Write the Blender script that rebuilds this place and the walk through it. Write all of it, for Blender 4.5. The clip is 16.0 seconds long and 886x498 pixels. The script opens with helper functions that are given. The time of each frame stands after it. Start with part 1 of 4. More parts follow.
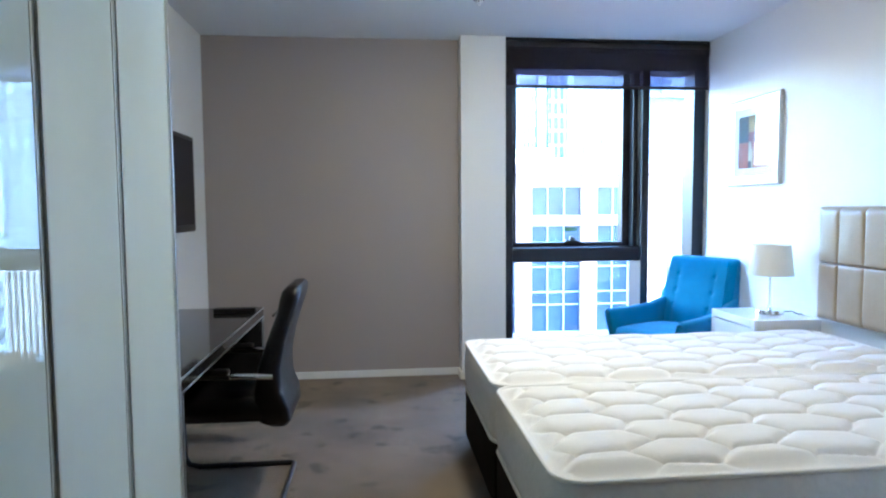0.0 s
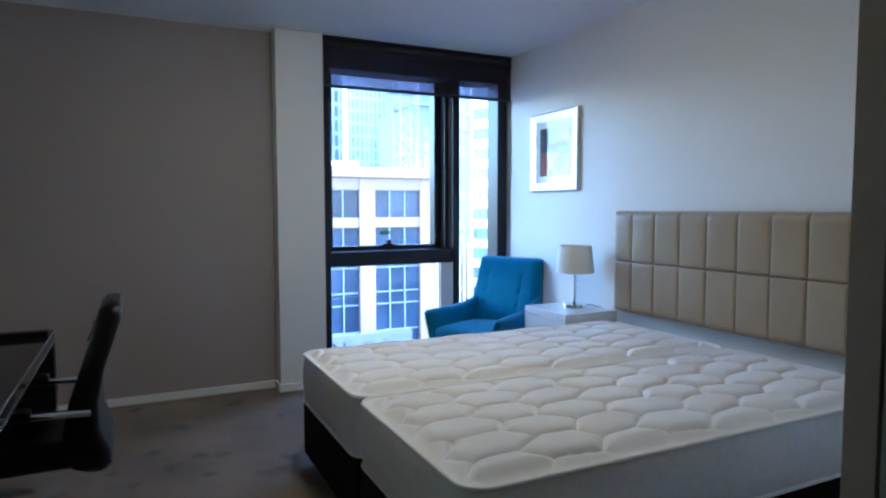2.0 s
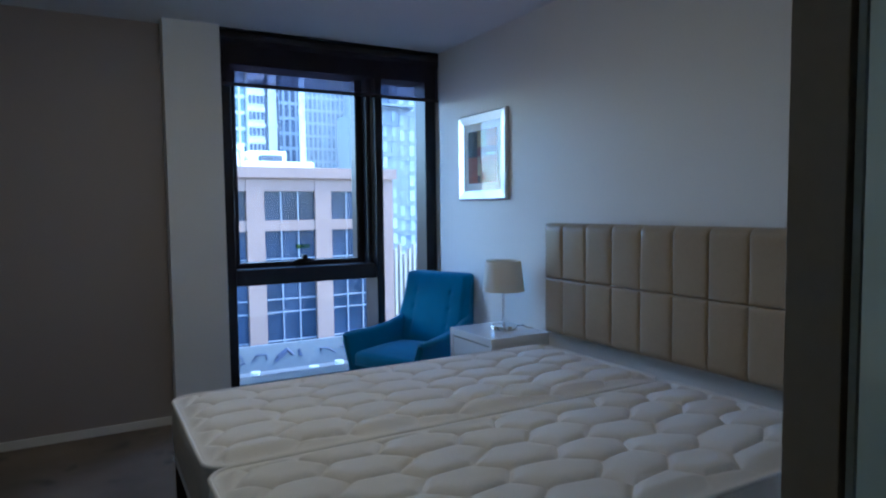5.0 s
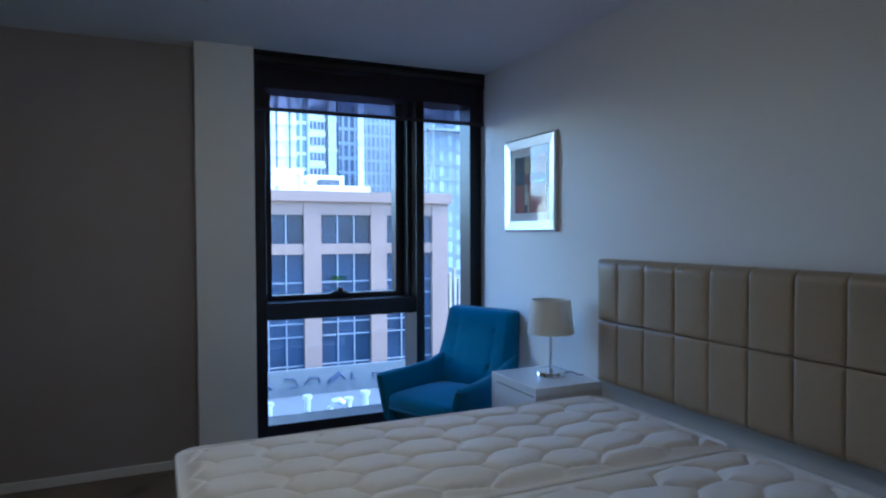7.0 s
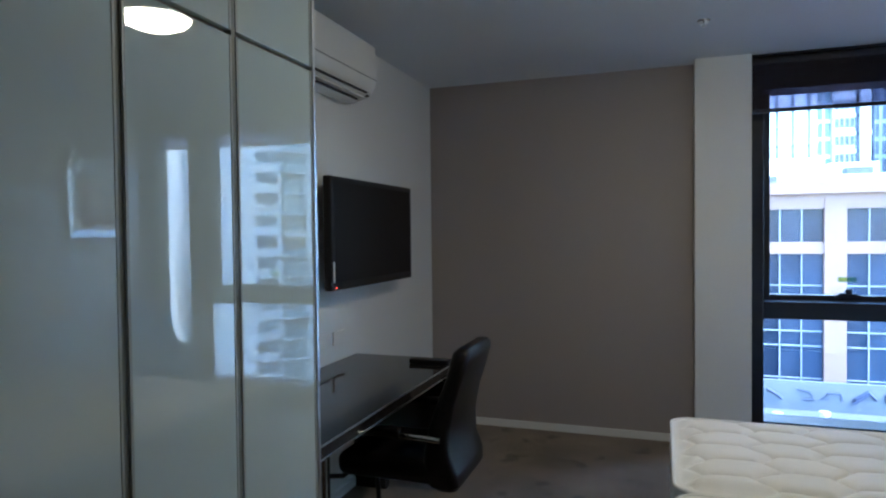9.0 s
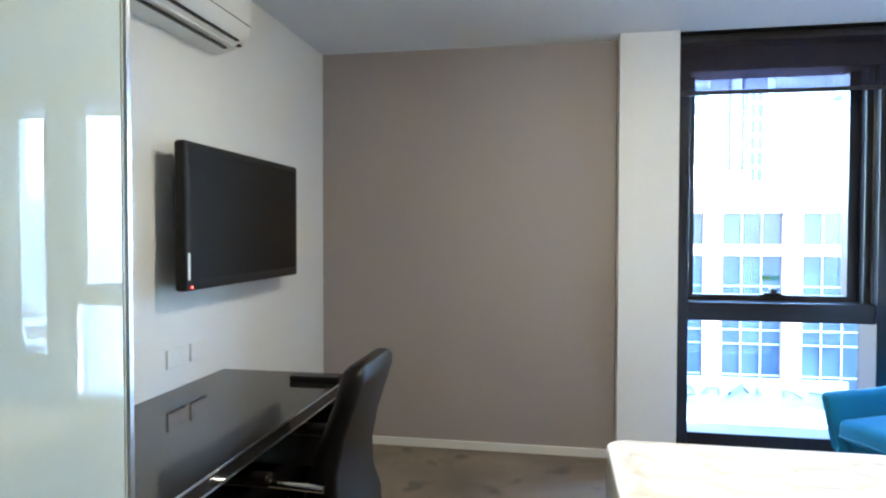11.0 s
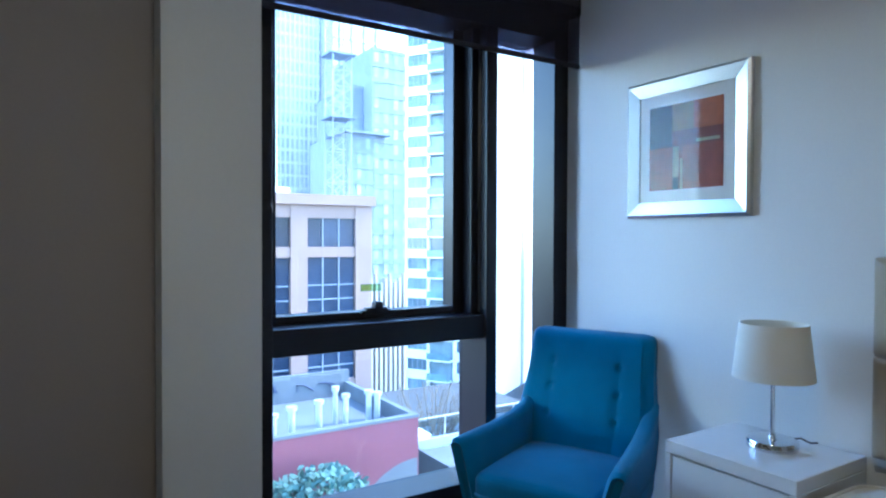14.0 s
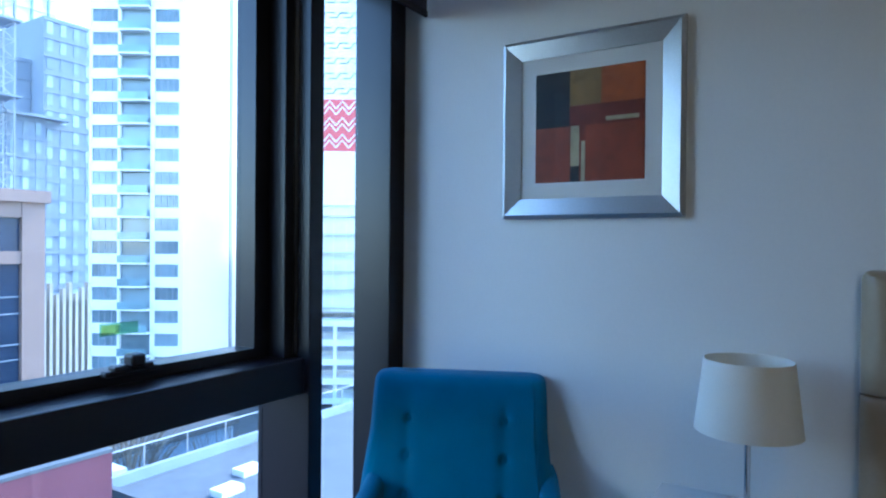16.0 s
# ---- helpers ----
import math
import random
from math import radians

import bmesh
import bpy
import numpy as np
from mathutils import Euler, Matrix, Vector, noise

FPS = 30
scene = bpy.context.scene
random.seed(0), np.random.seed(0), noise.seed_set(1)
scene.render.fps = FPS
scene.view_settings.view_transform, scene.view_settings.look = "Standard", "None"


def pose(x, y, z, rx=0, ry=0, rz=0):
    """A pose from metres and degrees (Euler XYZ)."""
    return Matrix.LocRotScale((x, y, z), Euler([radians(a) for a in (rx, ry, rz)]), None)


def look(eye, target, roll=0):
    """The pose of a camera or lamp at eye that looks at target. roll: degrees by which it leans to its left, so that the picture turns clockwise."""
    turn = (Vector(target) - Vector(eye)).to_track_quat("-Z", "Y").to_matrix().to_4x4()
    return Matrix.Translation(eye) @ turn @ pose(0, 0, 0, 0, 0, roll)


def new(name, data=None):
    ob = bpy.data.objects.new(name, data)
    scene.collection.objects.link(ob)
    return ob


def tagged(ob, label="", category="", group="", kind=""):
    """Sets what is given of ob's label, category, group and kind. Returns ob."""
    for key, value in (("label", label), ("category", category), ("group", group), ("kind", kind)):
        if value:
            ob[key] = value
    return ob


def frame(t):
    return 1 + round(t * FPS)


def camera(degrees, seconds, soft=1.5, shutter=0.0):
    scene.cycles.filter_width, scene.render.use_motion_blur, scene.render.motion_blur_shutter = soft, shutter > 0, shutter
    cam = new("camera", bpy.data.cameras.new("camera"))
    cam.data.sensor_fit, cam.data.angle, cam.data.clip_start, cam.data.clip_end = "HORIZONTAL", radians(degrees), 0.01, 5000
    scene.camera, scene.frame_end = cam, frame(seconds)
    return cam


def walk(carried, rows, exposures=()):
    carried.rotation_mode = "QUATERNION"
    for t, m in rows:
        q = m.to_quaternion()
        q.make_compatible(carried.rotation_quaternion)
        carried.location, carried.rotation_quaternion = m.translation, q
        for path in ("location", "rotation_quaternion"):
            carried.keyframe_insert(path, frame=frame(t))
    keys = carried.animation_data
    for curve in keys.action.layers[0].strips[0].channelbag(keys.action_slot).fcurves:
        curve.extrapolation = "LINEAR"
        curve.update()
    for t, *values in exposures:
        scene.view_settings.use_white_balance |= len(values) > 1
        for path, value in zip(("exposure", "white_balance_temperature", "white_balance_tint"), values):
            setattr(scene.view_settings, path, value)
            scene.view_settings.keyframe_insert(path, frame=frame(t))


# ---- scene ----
cam = camera(69.8, 16.0, soft=2.2)
PATH = [
    (0, (0.097, 0.169, 1.318), (0.299, 2.154, 1.188), -0.4),
    (0.5, (0.078, 0.289, 1.316), (0.415, 2.256, 1.192), -0.3),
    (1, (0.01, 0.333, 1.288), (0.503, 2.267, 1.168), -0.3),
    (1.5, (-0.136, 0.347, 1.319), (0.583, 2.209, 1.192), -0.1),
    (2, (-0.201, 0.349, 1.326), (0.672, 2.145, 1.2), -0.1),
    (2.5, (-0.222, 0.365, 1.332), (0.733, 2.118, 1.204), -0.1),
    (3, (-0.223, 0.421, 1.328), (0.775, 2.15, 1.202), -0.1),
    (3.5, (-0.213, 0.438, 1.312), (0.796, 2.161, 1.19), -0.2),
    (4, (-0.074, 0.47, 1.346), (0.926, 2.197, 1.22), -0.4),
    (6.4, (0.476, 0.907, 1.44), (1.426, 2.663, 1.331), -0.3),
    (6.5, (0.475, 0.92, 1.444), (1.426, 2.677, 1.35), -0.2),
    (7, (0.499, 0.876, 1.451), (1.324, 2.697, 1.4), -0.2),
    (7.5, (0.475, 0.729, 1.427), (1.112, 2.625, 1.395), -0.1),
    (8, (0.479, 0.574, 1.433), (0.733, 2.557, 1.408), -0.3),
    (8.5, (0.51, 0.429, 1.454), (0.238, 2.411, 1.42), -0.2),
    (8.6, (0.531, 0.422, 1.472), (0.155, 2.386, 1.432), -0.4),
    (9.75, (0.5, 0.46, 1.44), (-0.28, 2.3, 1.4), 0.0),
    (10.9, (0.383, 0.967, 1.394), (-0.039, 2.922, 1.348), -0.0),
    (11, (0.354, 1.021, 1.41), (0.005, 2.99, 1.36), 0.1),
    (11.5, (0.255, 1.242, 1.432), (0.178, 3.24, 1.372), 0.2),
    (12, (0.184, 1.47, 1.37), (0.419, 3.456, 1.334), 0.2),
    (12.5, (0.171, 1.759, 1.34), (0.584, 3.715, 1.306), 0.2),
    (13, (0.237, 2.027, 1.361), (0.794, 3.948, 1.328), -0.0),
    (13.5, (0.249, 2.333, 1.367), (1.069, 4.157, 1.33), 0.3),
    (14, (0.387, 2.616, 1.365), (1.451, 4.309, 1.33), 0.2),
    (14.5, (0.483, 2.866, 1.365), (1.737, 4.424, 1.332), 0.4),
    (15, (0.541, 3.169, 1.373), (2.01, 4.527, 1.34), 0.4),
    (15.5, (0.615, 3.459, 1.347), (2.193, 4.688, 1.32), 0.4),
    (16, (0.687, 3.658, 1.369), (2.384, 4.717, 1.353), 0.5),
]
EXPOSURES = [(0.0, 5.62, 5370, 13), (0.5, 5.4, 5350, 13), (1.0, 5.12, 5320, 14), (1.5, 4.8, 5310, 14), (2.0, 4.38, 5300, 15), (2.5, 4.1, 5300, 15), (3.5, 3.5, 5250, 16), (4.2, 3.25, 5250, 15), (6.3, 3.31, 5200, 15),
             (7.0, 3.2, 5150, 15), (8.0, 2.9, 5100, 15), (8.5, 3.72, 5550, 14), (9.75, 4.5, 5600, 13), (10.8, 5.8, 5950, 12), (12.0, 5.7, 5680, 11), (12.6, 5.35, 5720, 11), (13.0, 4.9, 5700, 12), (13.5, 4.3, 5550, 11), (14.0, 3.82, 5450, 12), (15.0, 3.1, 5320, 13), (15.5, 2.98, 5320, 12), (16.0, 3.15, 5400, 13)]
walk(cam, [(t, look(eye, target, roll)) for t, eye, target, roll in PATH], EXPOSURES)

# ---- world, sun, lamps ----
world = bpy.data.worlds.new("sky")
scene.world = world
world.use_nodes = True
wn, wl = world.node_tree.nodes, world.node_tree.links
sky = wn.new("ShaderNodeTexSky")
sky.sky_type, sky.sun_disc = "NISHITA", False
sky.sun_elevation, sky.sun_rotation = radians(46), radians(105)
sky.air_density, sky.dust_density, sky.ozone_density = 1.0, 0.2, 1.2
wl.new(sky.outputs[0], wn["Background"].inputs[0])
wn["Background"].inputs[1].default_value = 0.15
SUN = bpy.data.lights.new("sun", "SUN")
SUN.energy, SUN.angle, SUN.color = 1.0, radians(10), (1.0, 0.96, 0.9)
sun = new("sun", SUN)
sun.matrix_world = look((30, -8, 32), (0, 0, 0))


# ---- materials ----
def material(name, colour, rough=0.6, metal=0.0, spread=0.08, grain=60.0, patch=3.0, bump=0.0, bump_scale=None, coat=0.0, sheen=0.0, by_object=0.0, spec=None):
    """Principled surface whose colour varies at a fine and a coarse scale."""
    m = bpy.data.materials.new(name)
    m.use_nodes = True
    n, l = m.node_tree.nodes, m.node_tree.links
    p = n["Principled BSDF"]
    p.inputs["Roughness"].default_value, p.inputs["Metallic"].default_value = rough, metal
    p.inputs["Coat Weight"].default_value, p.inputs["Sheen Weight"].default_value = coat, sheen
    if spec is not None:
        p.inputs["Specular IOR Level"].default_value = spec
    tc = n.new("ShaderNodeTexCoord")
    fine, coarse = n.new("ShaderNodeTexNoise"), n.new("ShaderNodeTexNoise")
    fine.inputs["Scale"].default_value, coarse.inputs["Scale"].default_value = grain, patch
    fine.inputs["Detail"].default_value = 4
    for t in (fine, coarse):
        l.new(tc.outputs["Object"], t.inputs["Vector"])
    add = n.new("ShaderNodeMath")
    add.operation = "ADD"
    l.new(fine.outputs["Fac"], add.inputs[0])
    l.new(coarse.outputs["Fac"], add.inputs[1])
    last = add.outputs[0]
    top = 1.35
    if by_object:
        info, mul, more = n.new("ShaderNodeObjectInfo"), n.new("ShaderNodeMath"), n.new("ShaderNodeMath")
        mul.operation, more.operation = "MULTIPLY_ADD", "ADD"
        mul.inputs[1].default_value, mul.inputs[2].default_value = by_object, -by_object / 2
        l.new(info.outputs["Random"], mul.inputs[0])
        l.new(last, more.inputs[0])
        l.new(mul.outputs[0], more.inputs[1])
        last = more.outputs[0]
    rng = n.new("ShaderNodeMapRange")
    rng.inputs[1].default_value, rng.inputs[2].default_value = 0.65, top
    rng.inputs[3].default_value, rng.inputs[4].default_value = 1 - spread, 1 + spread
    l.new(last, rng.inputs[0])
    mix = n.new("ShaderNodeVectorMath")
    mix.operation = "SCALE"
    mix.inputs[0].default_value = colour
    l.new(rng.outputs[0], mix.inputs["Scale"])
    l.new(mix.outputs[0], p.inputs["Base Color"])
    if bump:
        b, bt = n.new("ShaderNodeBump"), n.new("ShaderNodeTexNoise")
        bt.inputs["Scale"].default_value = bump_scale or grain * 3
        bt.inputs["Detail"].default_value = 3
        l.new(tc.outputs["Object"], bt.inputs["Vector"])
        b.inputs["Strength"].default_value, b.inputs["Distance"].default_value = bump, 0.004
        l.new(bt.outputs["Fac"], b.inputs["Height"])
        l.new(b.outputs[0], p.inputs["Normal"])
    return m


def glass(name, tint=(0.9, 0.95, 0.95), face=0.025, slope=0.5):
    """Thin pane: mostly clear, with a mirror share that grows at a slant."""
    m = bpy.data.materials.new(name)
    m.use_nodes = True
    n, l = m.node_tree.nodes, m.node_tree.links
    n.remove(n["Principled BSDF"])
    clear, gloss, mix, slant = n.new("ShaderNodeBsdfTransparent"), n.new("ShaderNodeBsdfGlossy"), n.new("ShaderNodeMixShader"), n.new("ShaderNodeLayerWeight")
    clear.inputs[0].default_value = (*tint, 1)
    gloss.inputs["Roughness"].default_value = 0.02
    power, share = n.new("ShaderNodeMath"), n.new("ShaderNodeMath")
    power.operation, share.operation = "POWER", "MULTIPLY_ADD"
    power.inputs[1].default_value, share.inputs[1].default_value, share.inputs[2].default_value = 5.0, slope, face
    l.new(slant.outputs["Facing"], power.inputs[0])
    l.new(power.outputs[0], share.inputs[0])
    l.new(share.outputs[0], mix.inputs[0])
    l.new(clear.outputs[0], mix.inputs[1])
    l.new(gloss.outputs[0], mix.inputs[2])
    l.new(mix.outputs[0], n["Material Output"].inputs[0])
    return m


def glow(name, colour, strength):
    m = bpy.data.materials.new(name)
    m.use_nodes = True
    p = m.node_tree.nodes["Principled BSDF"]
    p.inputs["Base Color"].default_value = (*colour, 1)
    p.inputs["Emission Color"].default_value = (*colour, 1)
    p.inputs["Emission Strength"].default_value = strength
    return m


WHITE_WALL = material("white wall paint", (0.74, 0.745, 0.73), 0.55, spread=0.02, grain=90, patch=1.2, bump=0.05, bump_scale=220)
GREY_WALL = material("taupe grey wall paint", (0.345, 0.306, 0.296), 0.6, spread=0.03, grain=90, patch=1.2, bump=0.06, bump_scale=220)
CEILING = material("white ceiling paint", (0.72, 0.74, 0.76), 0.7, spread=0.02, grain=60, patch=1.0)
TRIM = material("white gloss trim paint", (0.76, 0.76, 0.75), 0.35, spread=0.03)
CARPET_PLAIN = material("brown grey loop carpet", (0.185, 0.142, 0.10), 0.95, spread=0.35, grain=420, patch=2.2, bump=0.8, bump_scale=700, sheen=0.2, spec=0.1)


def carpet():
    """Loop carpet: pile grain, walked-on shading and a few darker spots."""
    m = CARPET_PLAIN
    n, l = m.node_tree.nodes, m.node_tree.links
    p = n["Principled BSDF"]
    base = p.inputs["Base Color"].links[0].from_socket
    tc = n.new("ShaderNodeTexCoord")
    spots, edge = n.new("ShaderNodeTexNoise"), n.new("ShaderNodeMapRange")
    spots.inputs["Scale"].default_value, spots.inputs["Detail"].default_value = 5.5, 2.0
    edge.inputs[1].default_value, edge.inputs[2].default_value = 0.60, 0.68
    edge.inputs[3].default_value, edge.inputs[4].default_value = 1.0, 0.55
    worn, tone = n.new("ShaderNodeTexNoise"), n.new("ShaderNodeMapRange")
    worn.inputs["Scale"].default_value, worn.inputs["Detail"].default_value = 1.9, 4.0
    tone.inputs[3].default_value, tone.inputs[4].default_value = 0.45, 1.55
    for t in (spots, worn):
        l.new(tc.outputs["Object"], t.inputs["Vector"])
    l.new(spots.outputs["Fac"], edge.inputs[0])
    l.new(worn.outputs["Fac"], tone.inputs[0])
    both, out = n.new("ShaderNodeMath"), n.new("ShaderNodeVectorMath")
    both.operation, out.operation = "MULTIPLY", "SCALE"
    l.new(edge.outputs[0], both.inputs[0])
    l.new(tone.outputs[0], both.inputs[1])
    l.new(base, out.inputs[0])
    l.new(both.outputs[0], out.inputs["Scale"])
    l.new(out.outputs[0], p.inputs["Base Color"])
    return m


CARPET = carpet()
BLACK_FRAME = material("black powder coated aluminium", (0.010, 0.010, 0.014), 0.33, spread=0.1, grain=200, patch=4, spec=0.35)
BLIND = material("dark blind fabric", (0.02, 0.018, 0.022), 0.8, spread=0.2, grain=500, patch=5)
PANE = glass("window glass", (0.885, 0.955, 0.975))
GLOSS_WHITE = material("white back-painted glass", (0.62, 0.71, 0.67), 0.0, spread=0.01, grain=4, patch=0.8, spec=0.9)
ALU = material("satin aluminium edge", (0.62, 0.64, 0.65), 0.3, metal=1.0, spread=0.06, grain=120, patch=4)
SEAM_METAL = material("dull green grey painted edge", (0.40, 0.43, 0.39), 0.4, spread=0.06, grain=120, patch=4)
CHANNEL = material("grey green door channel", (0.20, 0.21, 0.185), 0.5, spread=0.05, grain=120, patch=4)
MIRROR = material("greenish mirror glass", (0.70, 0.76, 0.73), 0.01, metal=1.0, spread=0.01, grain=4, patch=0.8)
TAUPE_PANEL = material("taupe laminate panel", (0.42, 0.35, 0.28), 0.4, spread=0.05)
BLACK_GLOSS = material("black gloss lacquer", (0.014, 0.013, 0.014), 0.07, spread=0.1, grain=30, patch=3, spec=0.42)
LEATHER = material("black leather", (0.006, 0.005, 0.006), 0.33, spread=0.2, grain=40, patch=6, bump=0.25, bump_scale=160, spec=0.26)
CHROME = material("polished chrome", (0.75, 0.76, 0.78), 0.08, metal=1.0, spread=0.02)
BLACK_TUBE = material("black powder coated tube", (0.015, 0.015, 0.017), 0.35, spread=0.1)
BLUE = material("teal blue wool upholstery", (0.011, 0.168, 0.306), 0.85, spread=0.14, grain=350, patch=7, bump=0.35, bump_scale=500, sheen=0.12, spec=0.15)
PALE_WOOD = material("pale beech wood", (0.52, 0.4, 0.27), 0.5, spread=0.15, grain=60, patch=9)
TICKING = material("white mattress ticking", (0.82, 0.80, 0.765), 0.75, spread=0.05, grain=260, patch=3, bump=0.25, bump_scale=420, sheen=0.1, spec=0.2)
PIPING = material("white mattress piping", (0.78, 0.77, 0.74), 0.6, spread=0.04, grain=200)
BASE_CLOTH = material("black bed base cloth", (0.007, 0.006, 0.006), 0.9, spread=0.2, grain=300, patch=5, bump=0.2, spec=0.12)
HEADBOARD = material("taupe leatherette", (0.325, 0.25, 0.16), 0.34, spread=0.06, grain=70, patch=4, bump=0.15, bump_scale=220, by_object=0.1)
WHITE_GLOSS = material("white lacquer", (0.78, 0.79, 0.79), 0.14, spread=0.015, grain=20, patch=2)
SHADE = material("cream fabric shade", (0.78, 0.75, 0.66), 0.85, spread=0.05, grain=320, patch=5, bump=0.2, bump_scale=500)
SILVER = material("brushed silver frame", (0.6, 0.61, 0.62), 0.36, metal=1.0, spread=0.06, grain=150, patch=5)
MAT_BOARD = material("off white mount board", (0.72, 0.72, 0.7), 0.8, spread=0.03)
DARK_PLASTIC = material("black plastic", (0.006, 0.005, 0.006), 0.38, spread=0.1, grain=80, spec=0.3)
SCREEN = material("dark screen", (0.007, 0.0055, 0.006), 0.45, spread=0.05, spec=0.2)
WHITE_PLASTIC = material("white plastic", (0.74, 0.74, 0.71), 0.35, spread=0.02)
PINK = material("pink beige concrete", (0.25, 0.165, 0.135), 0.8, spread=0.08, grain=3, patch=0.3)
WHITE_TOWER = material("white tower cladding", (0.8, 0.79, 0.77), 0.6, spread=0.05, grain=1, patch=0.1)
BLUE_GLASS = material("blue office glazing", (0.03, 0.043, 0.072), 0.15, spec=0.14, spread=0.35, grain=0.6, patch=0.25, by_object=0.6)
TEAL_GLASS = material("teal balcony glass", (0.18, 0.27, 0.30), 0.12, spread=0.25, grain=0.6, patch=0.3, by_object=0.8)
# distance haze is painted into the next six colours by paling them
HAZED_WINDOW_GLASS = material("grey teal glazing lightened for haze", (0.17, 0.225, 0.25), 0.12, spread=0.3, grain=0.6, patch=0.3, by_object=0.9)
HAZED_NAVY = material("navy curtain wall lightened for haze", (0.10, 0.125, 0.175), 0.2, spread=0.25, grain=0.7, patch=0.2)
HAZED_SITE_GLASS = material("teal tower glazing paled by painted haze", (0.52, 0.57, 0.59), 0.3, spread=0.35, grain=0.5, patch=0.15)
HAZE_GLASS = material("blue glazing with haze painted in", (0.42, 0.49, 0.54), 0.35, spread=0.3, grain=0.7, patch=0.12, by_object=0.8, spec=0.3)
SLATE = material("slate blue cladding paled for haze", (0.275, 0.315, 0.375), 0.5, spread=0.15, grain=0.8, patch=0.1)
HAZED_TOWER = material("blue tower glazing paled by painted haze", (0.76, 0.775, 0.78), 0.3, spread=0.15, grain=0.7, patch=0.12)
ROOFING = material("pale roof membrane", (0.10, 0.108, 0.12), 0.85, spread=0.15, grain=2, patch=0.4)
RED_RENDER = material("dusty red render", (0.15, 0.045, 0.06), 0.85, spread=0.1, grain=4, patch=0.4)
ASPHALT = material("asphalt", (0.06, 0.062, 0.066), 0.9, spread=0.2, grain=2, patch=0.2)
STEEL = material("galvanised steel", (0.45, 0.47, 0.49), 0.45, metal=0.6, spread=0.1)


# ---- builders ----
def mesh_of(name, bm, mat, smooth=False):
    me = bpy.data.meshes.new(name)
    bm.normal_update()
    bm.to_mesh(me)
    bm.free()
    for m in mat if isinstance(mat, (list, tuple)) else [mat]:
        me.materials.append(m)
    if smooth:
        me.polygons.foreach_set("use_smooth", [True] * len(me.polygons))
        me.set_sharp_from_angle(angle=radians(40))
    return me


def part(name, bm, mat, parent=None, label="", smooth=False):
    """Links a bmesh as one mesh object under a thing or a part."""
    ob = new(name, mesh_of(name, bm, mat, smooth))
    ob.parent = parent
    return tagged(ob, label) if label else ob


def thing(name, place, label, category, group="", turn=0.0):
    ob = new(name)
    ob.empty_display_size = 0.05
    ob.matrix_world = pose(*place, 0, 0, turn)
    return tagged(ob, label, category, group)


def structure(name, bm, mat, label, category="", smooth=False):
    ob = part(name, bm, mat, None, "", smooth)
    return tagged(ob, label, category or name.split("_")[0], kind="structure")


def box(x0, x1, y0, y1, z0, z1, bevel=0.0, segs=2, bm=None):
    """A box, its edges rounded by bevel; into bm if given."""
    b = bmesh.new()
    bmesh.ops.create_cube(b, size=1.0, matrix=Matrix.Translation(((x0 + x1) / 2, (y0 + y1) / 2, (z0 + z1) / 2)) @ Matrix.Diagonal((abs(x1 - x0), abs(y1 - y0), abs(z1 - z0), 1)))
    if bevel:
        bmesh.ops.bevel(b, geom=b.edges[:], offset=bevel, segments=segs, profile=0.5, affect="EDGES", clamp_overlap=True)
    if bm is None:
        return b
    me = bpy.data.meshes.new("tmp")
    b.to_mesh(me)
    b.free()
    bm.from_mesh(me)
    bpy.data.meshes.remove(me)
    return bm


def boxes(*rows, bevel=0.0):
    bm = bmesh.new()
    for r in rows:
        box(*r, bevel=bevel, bm=bm)
    return bm


def tube(points, radius, sides=10, closed=False, bm=None):
    """A round bar along a line of points."""
    bm = bm or bmesh.new()
    pts = [Vector(p) for p in points]
    rings = []
    up = Vector((0.013, 0.021, 1)).normalized()
    for i, p in enumerate(pts):
        a = pts[i - 1] if (i or closed) else p
        b = pts[(i + 1) % len(pts)] if (i + 1 < len(pts) or closed) else p
        d = (b - a).normalized()
        if abs(d.dot(up)) > 0.98:
            side = d.cross(Vector((1, 0.02, 0))).normalized()
        else:
            side = d.cross(up).normalized()
        over = side.cross(d).normalized()
        rings.append([bm.verts.new(p + radius * (math.cos(k * math.tau / sides) * side + math.sin(k * math.tau / sides) * over)) for k in range(sides)])
    pairs = list(zip(rings, rings[1:])) + ([(rings[-1], rings[0])] if closed else [])
    for r, s in pairs:
        for k in range(sides):
            bm.faces.new((r[k], r[(k + 1) % sides], s[(k + 1) % sides], s[k]))
    if not closed:
        bm.faces.new(rings[0][::-1])
        bm.faces.new(rings[-1])
    bmesh.ops.recalc_face_normals(bm, faces=bm.faces[:])
    return bm


def rounded_rect(x0, x1, y0, y1, r, n=6):
    pts = []
    for cx, cy, a0 in ((x1 - r, y1 - r, 0), (x0 + r, y1 - r, 90), (x0 + r, y0 + r, 180), (x1 - r, y0 + r, 270)):
        for k in range(n + 1):
            a = radians(a0 + 90 * k / n)
            pts.append((cx + r * math.cos(a), cy + r * math.sin(a)))
    return pts


def lathe(profile, sides=32, at=(0, 0, 0), bm=None):
    """Turns a profile of (radius, z) round the upright axis."""
    bm = bm or bmesh.new()
    rings = [[bm.verts.new((at[0] + r * math.cos(k * math.tau / sides), at[1] + r * math.sin(k * math.tau / sides), at[2] + z)) for k in range(sides)] for r, z in profile]
    for a, b in zip(rings, rings[1:]):
        for k in range(sides):
            bm.faces.new((a[k], a[(k + 1) % sides], b[(k + 1) % sides], b[k]))
    bm.faces.new(rings[0][::-1])
    bm.faces.new(rings[-1])
    return bm


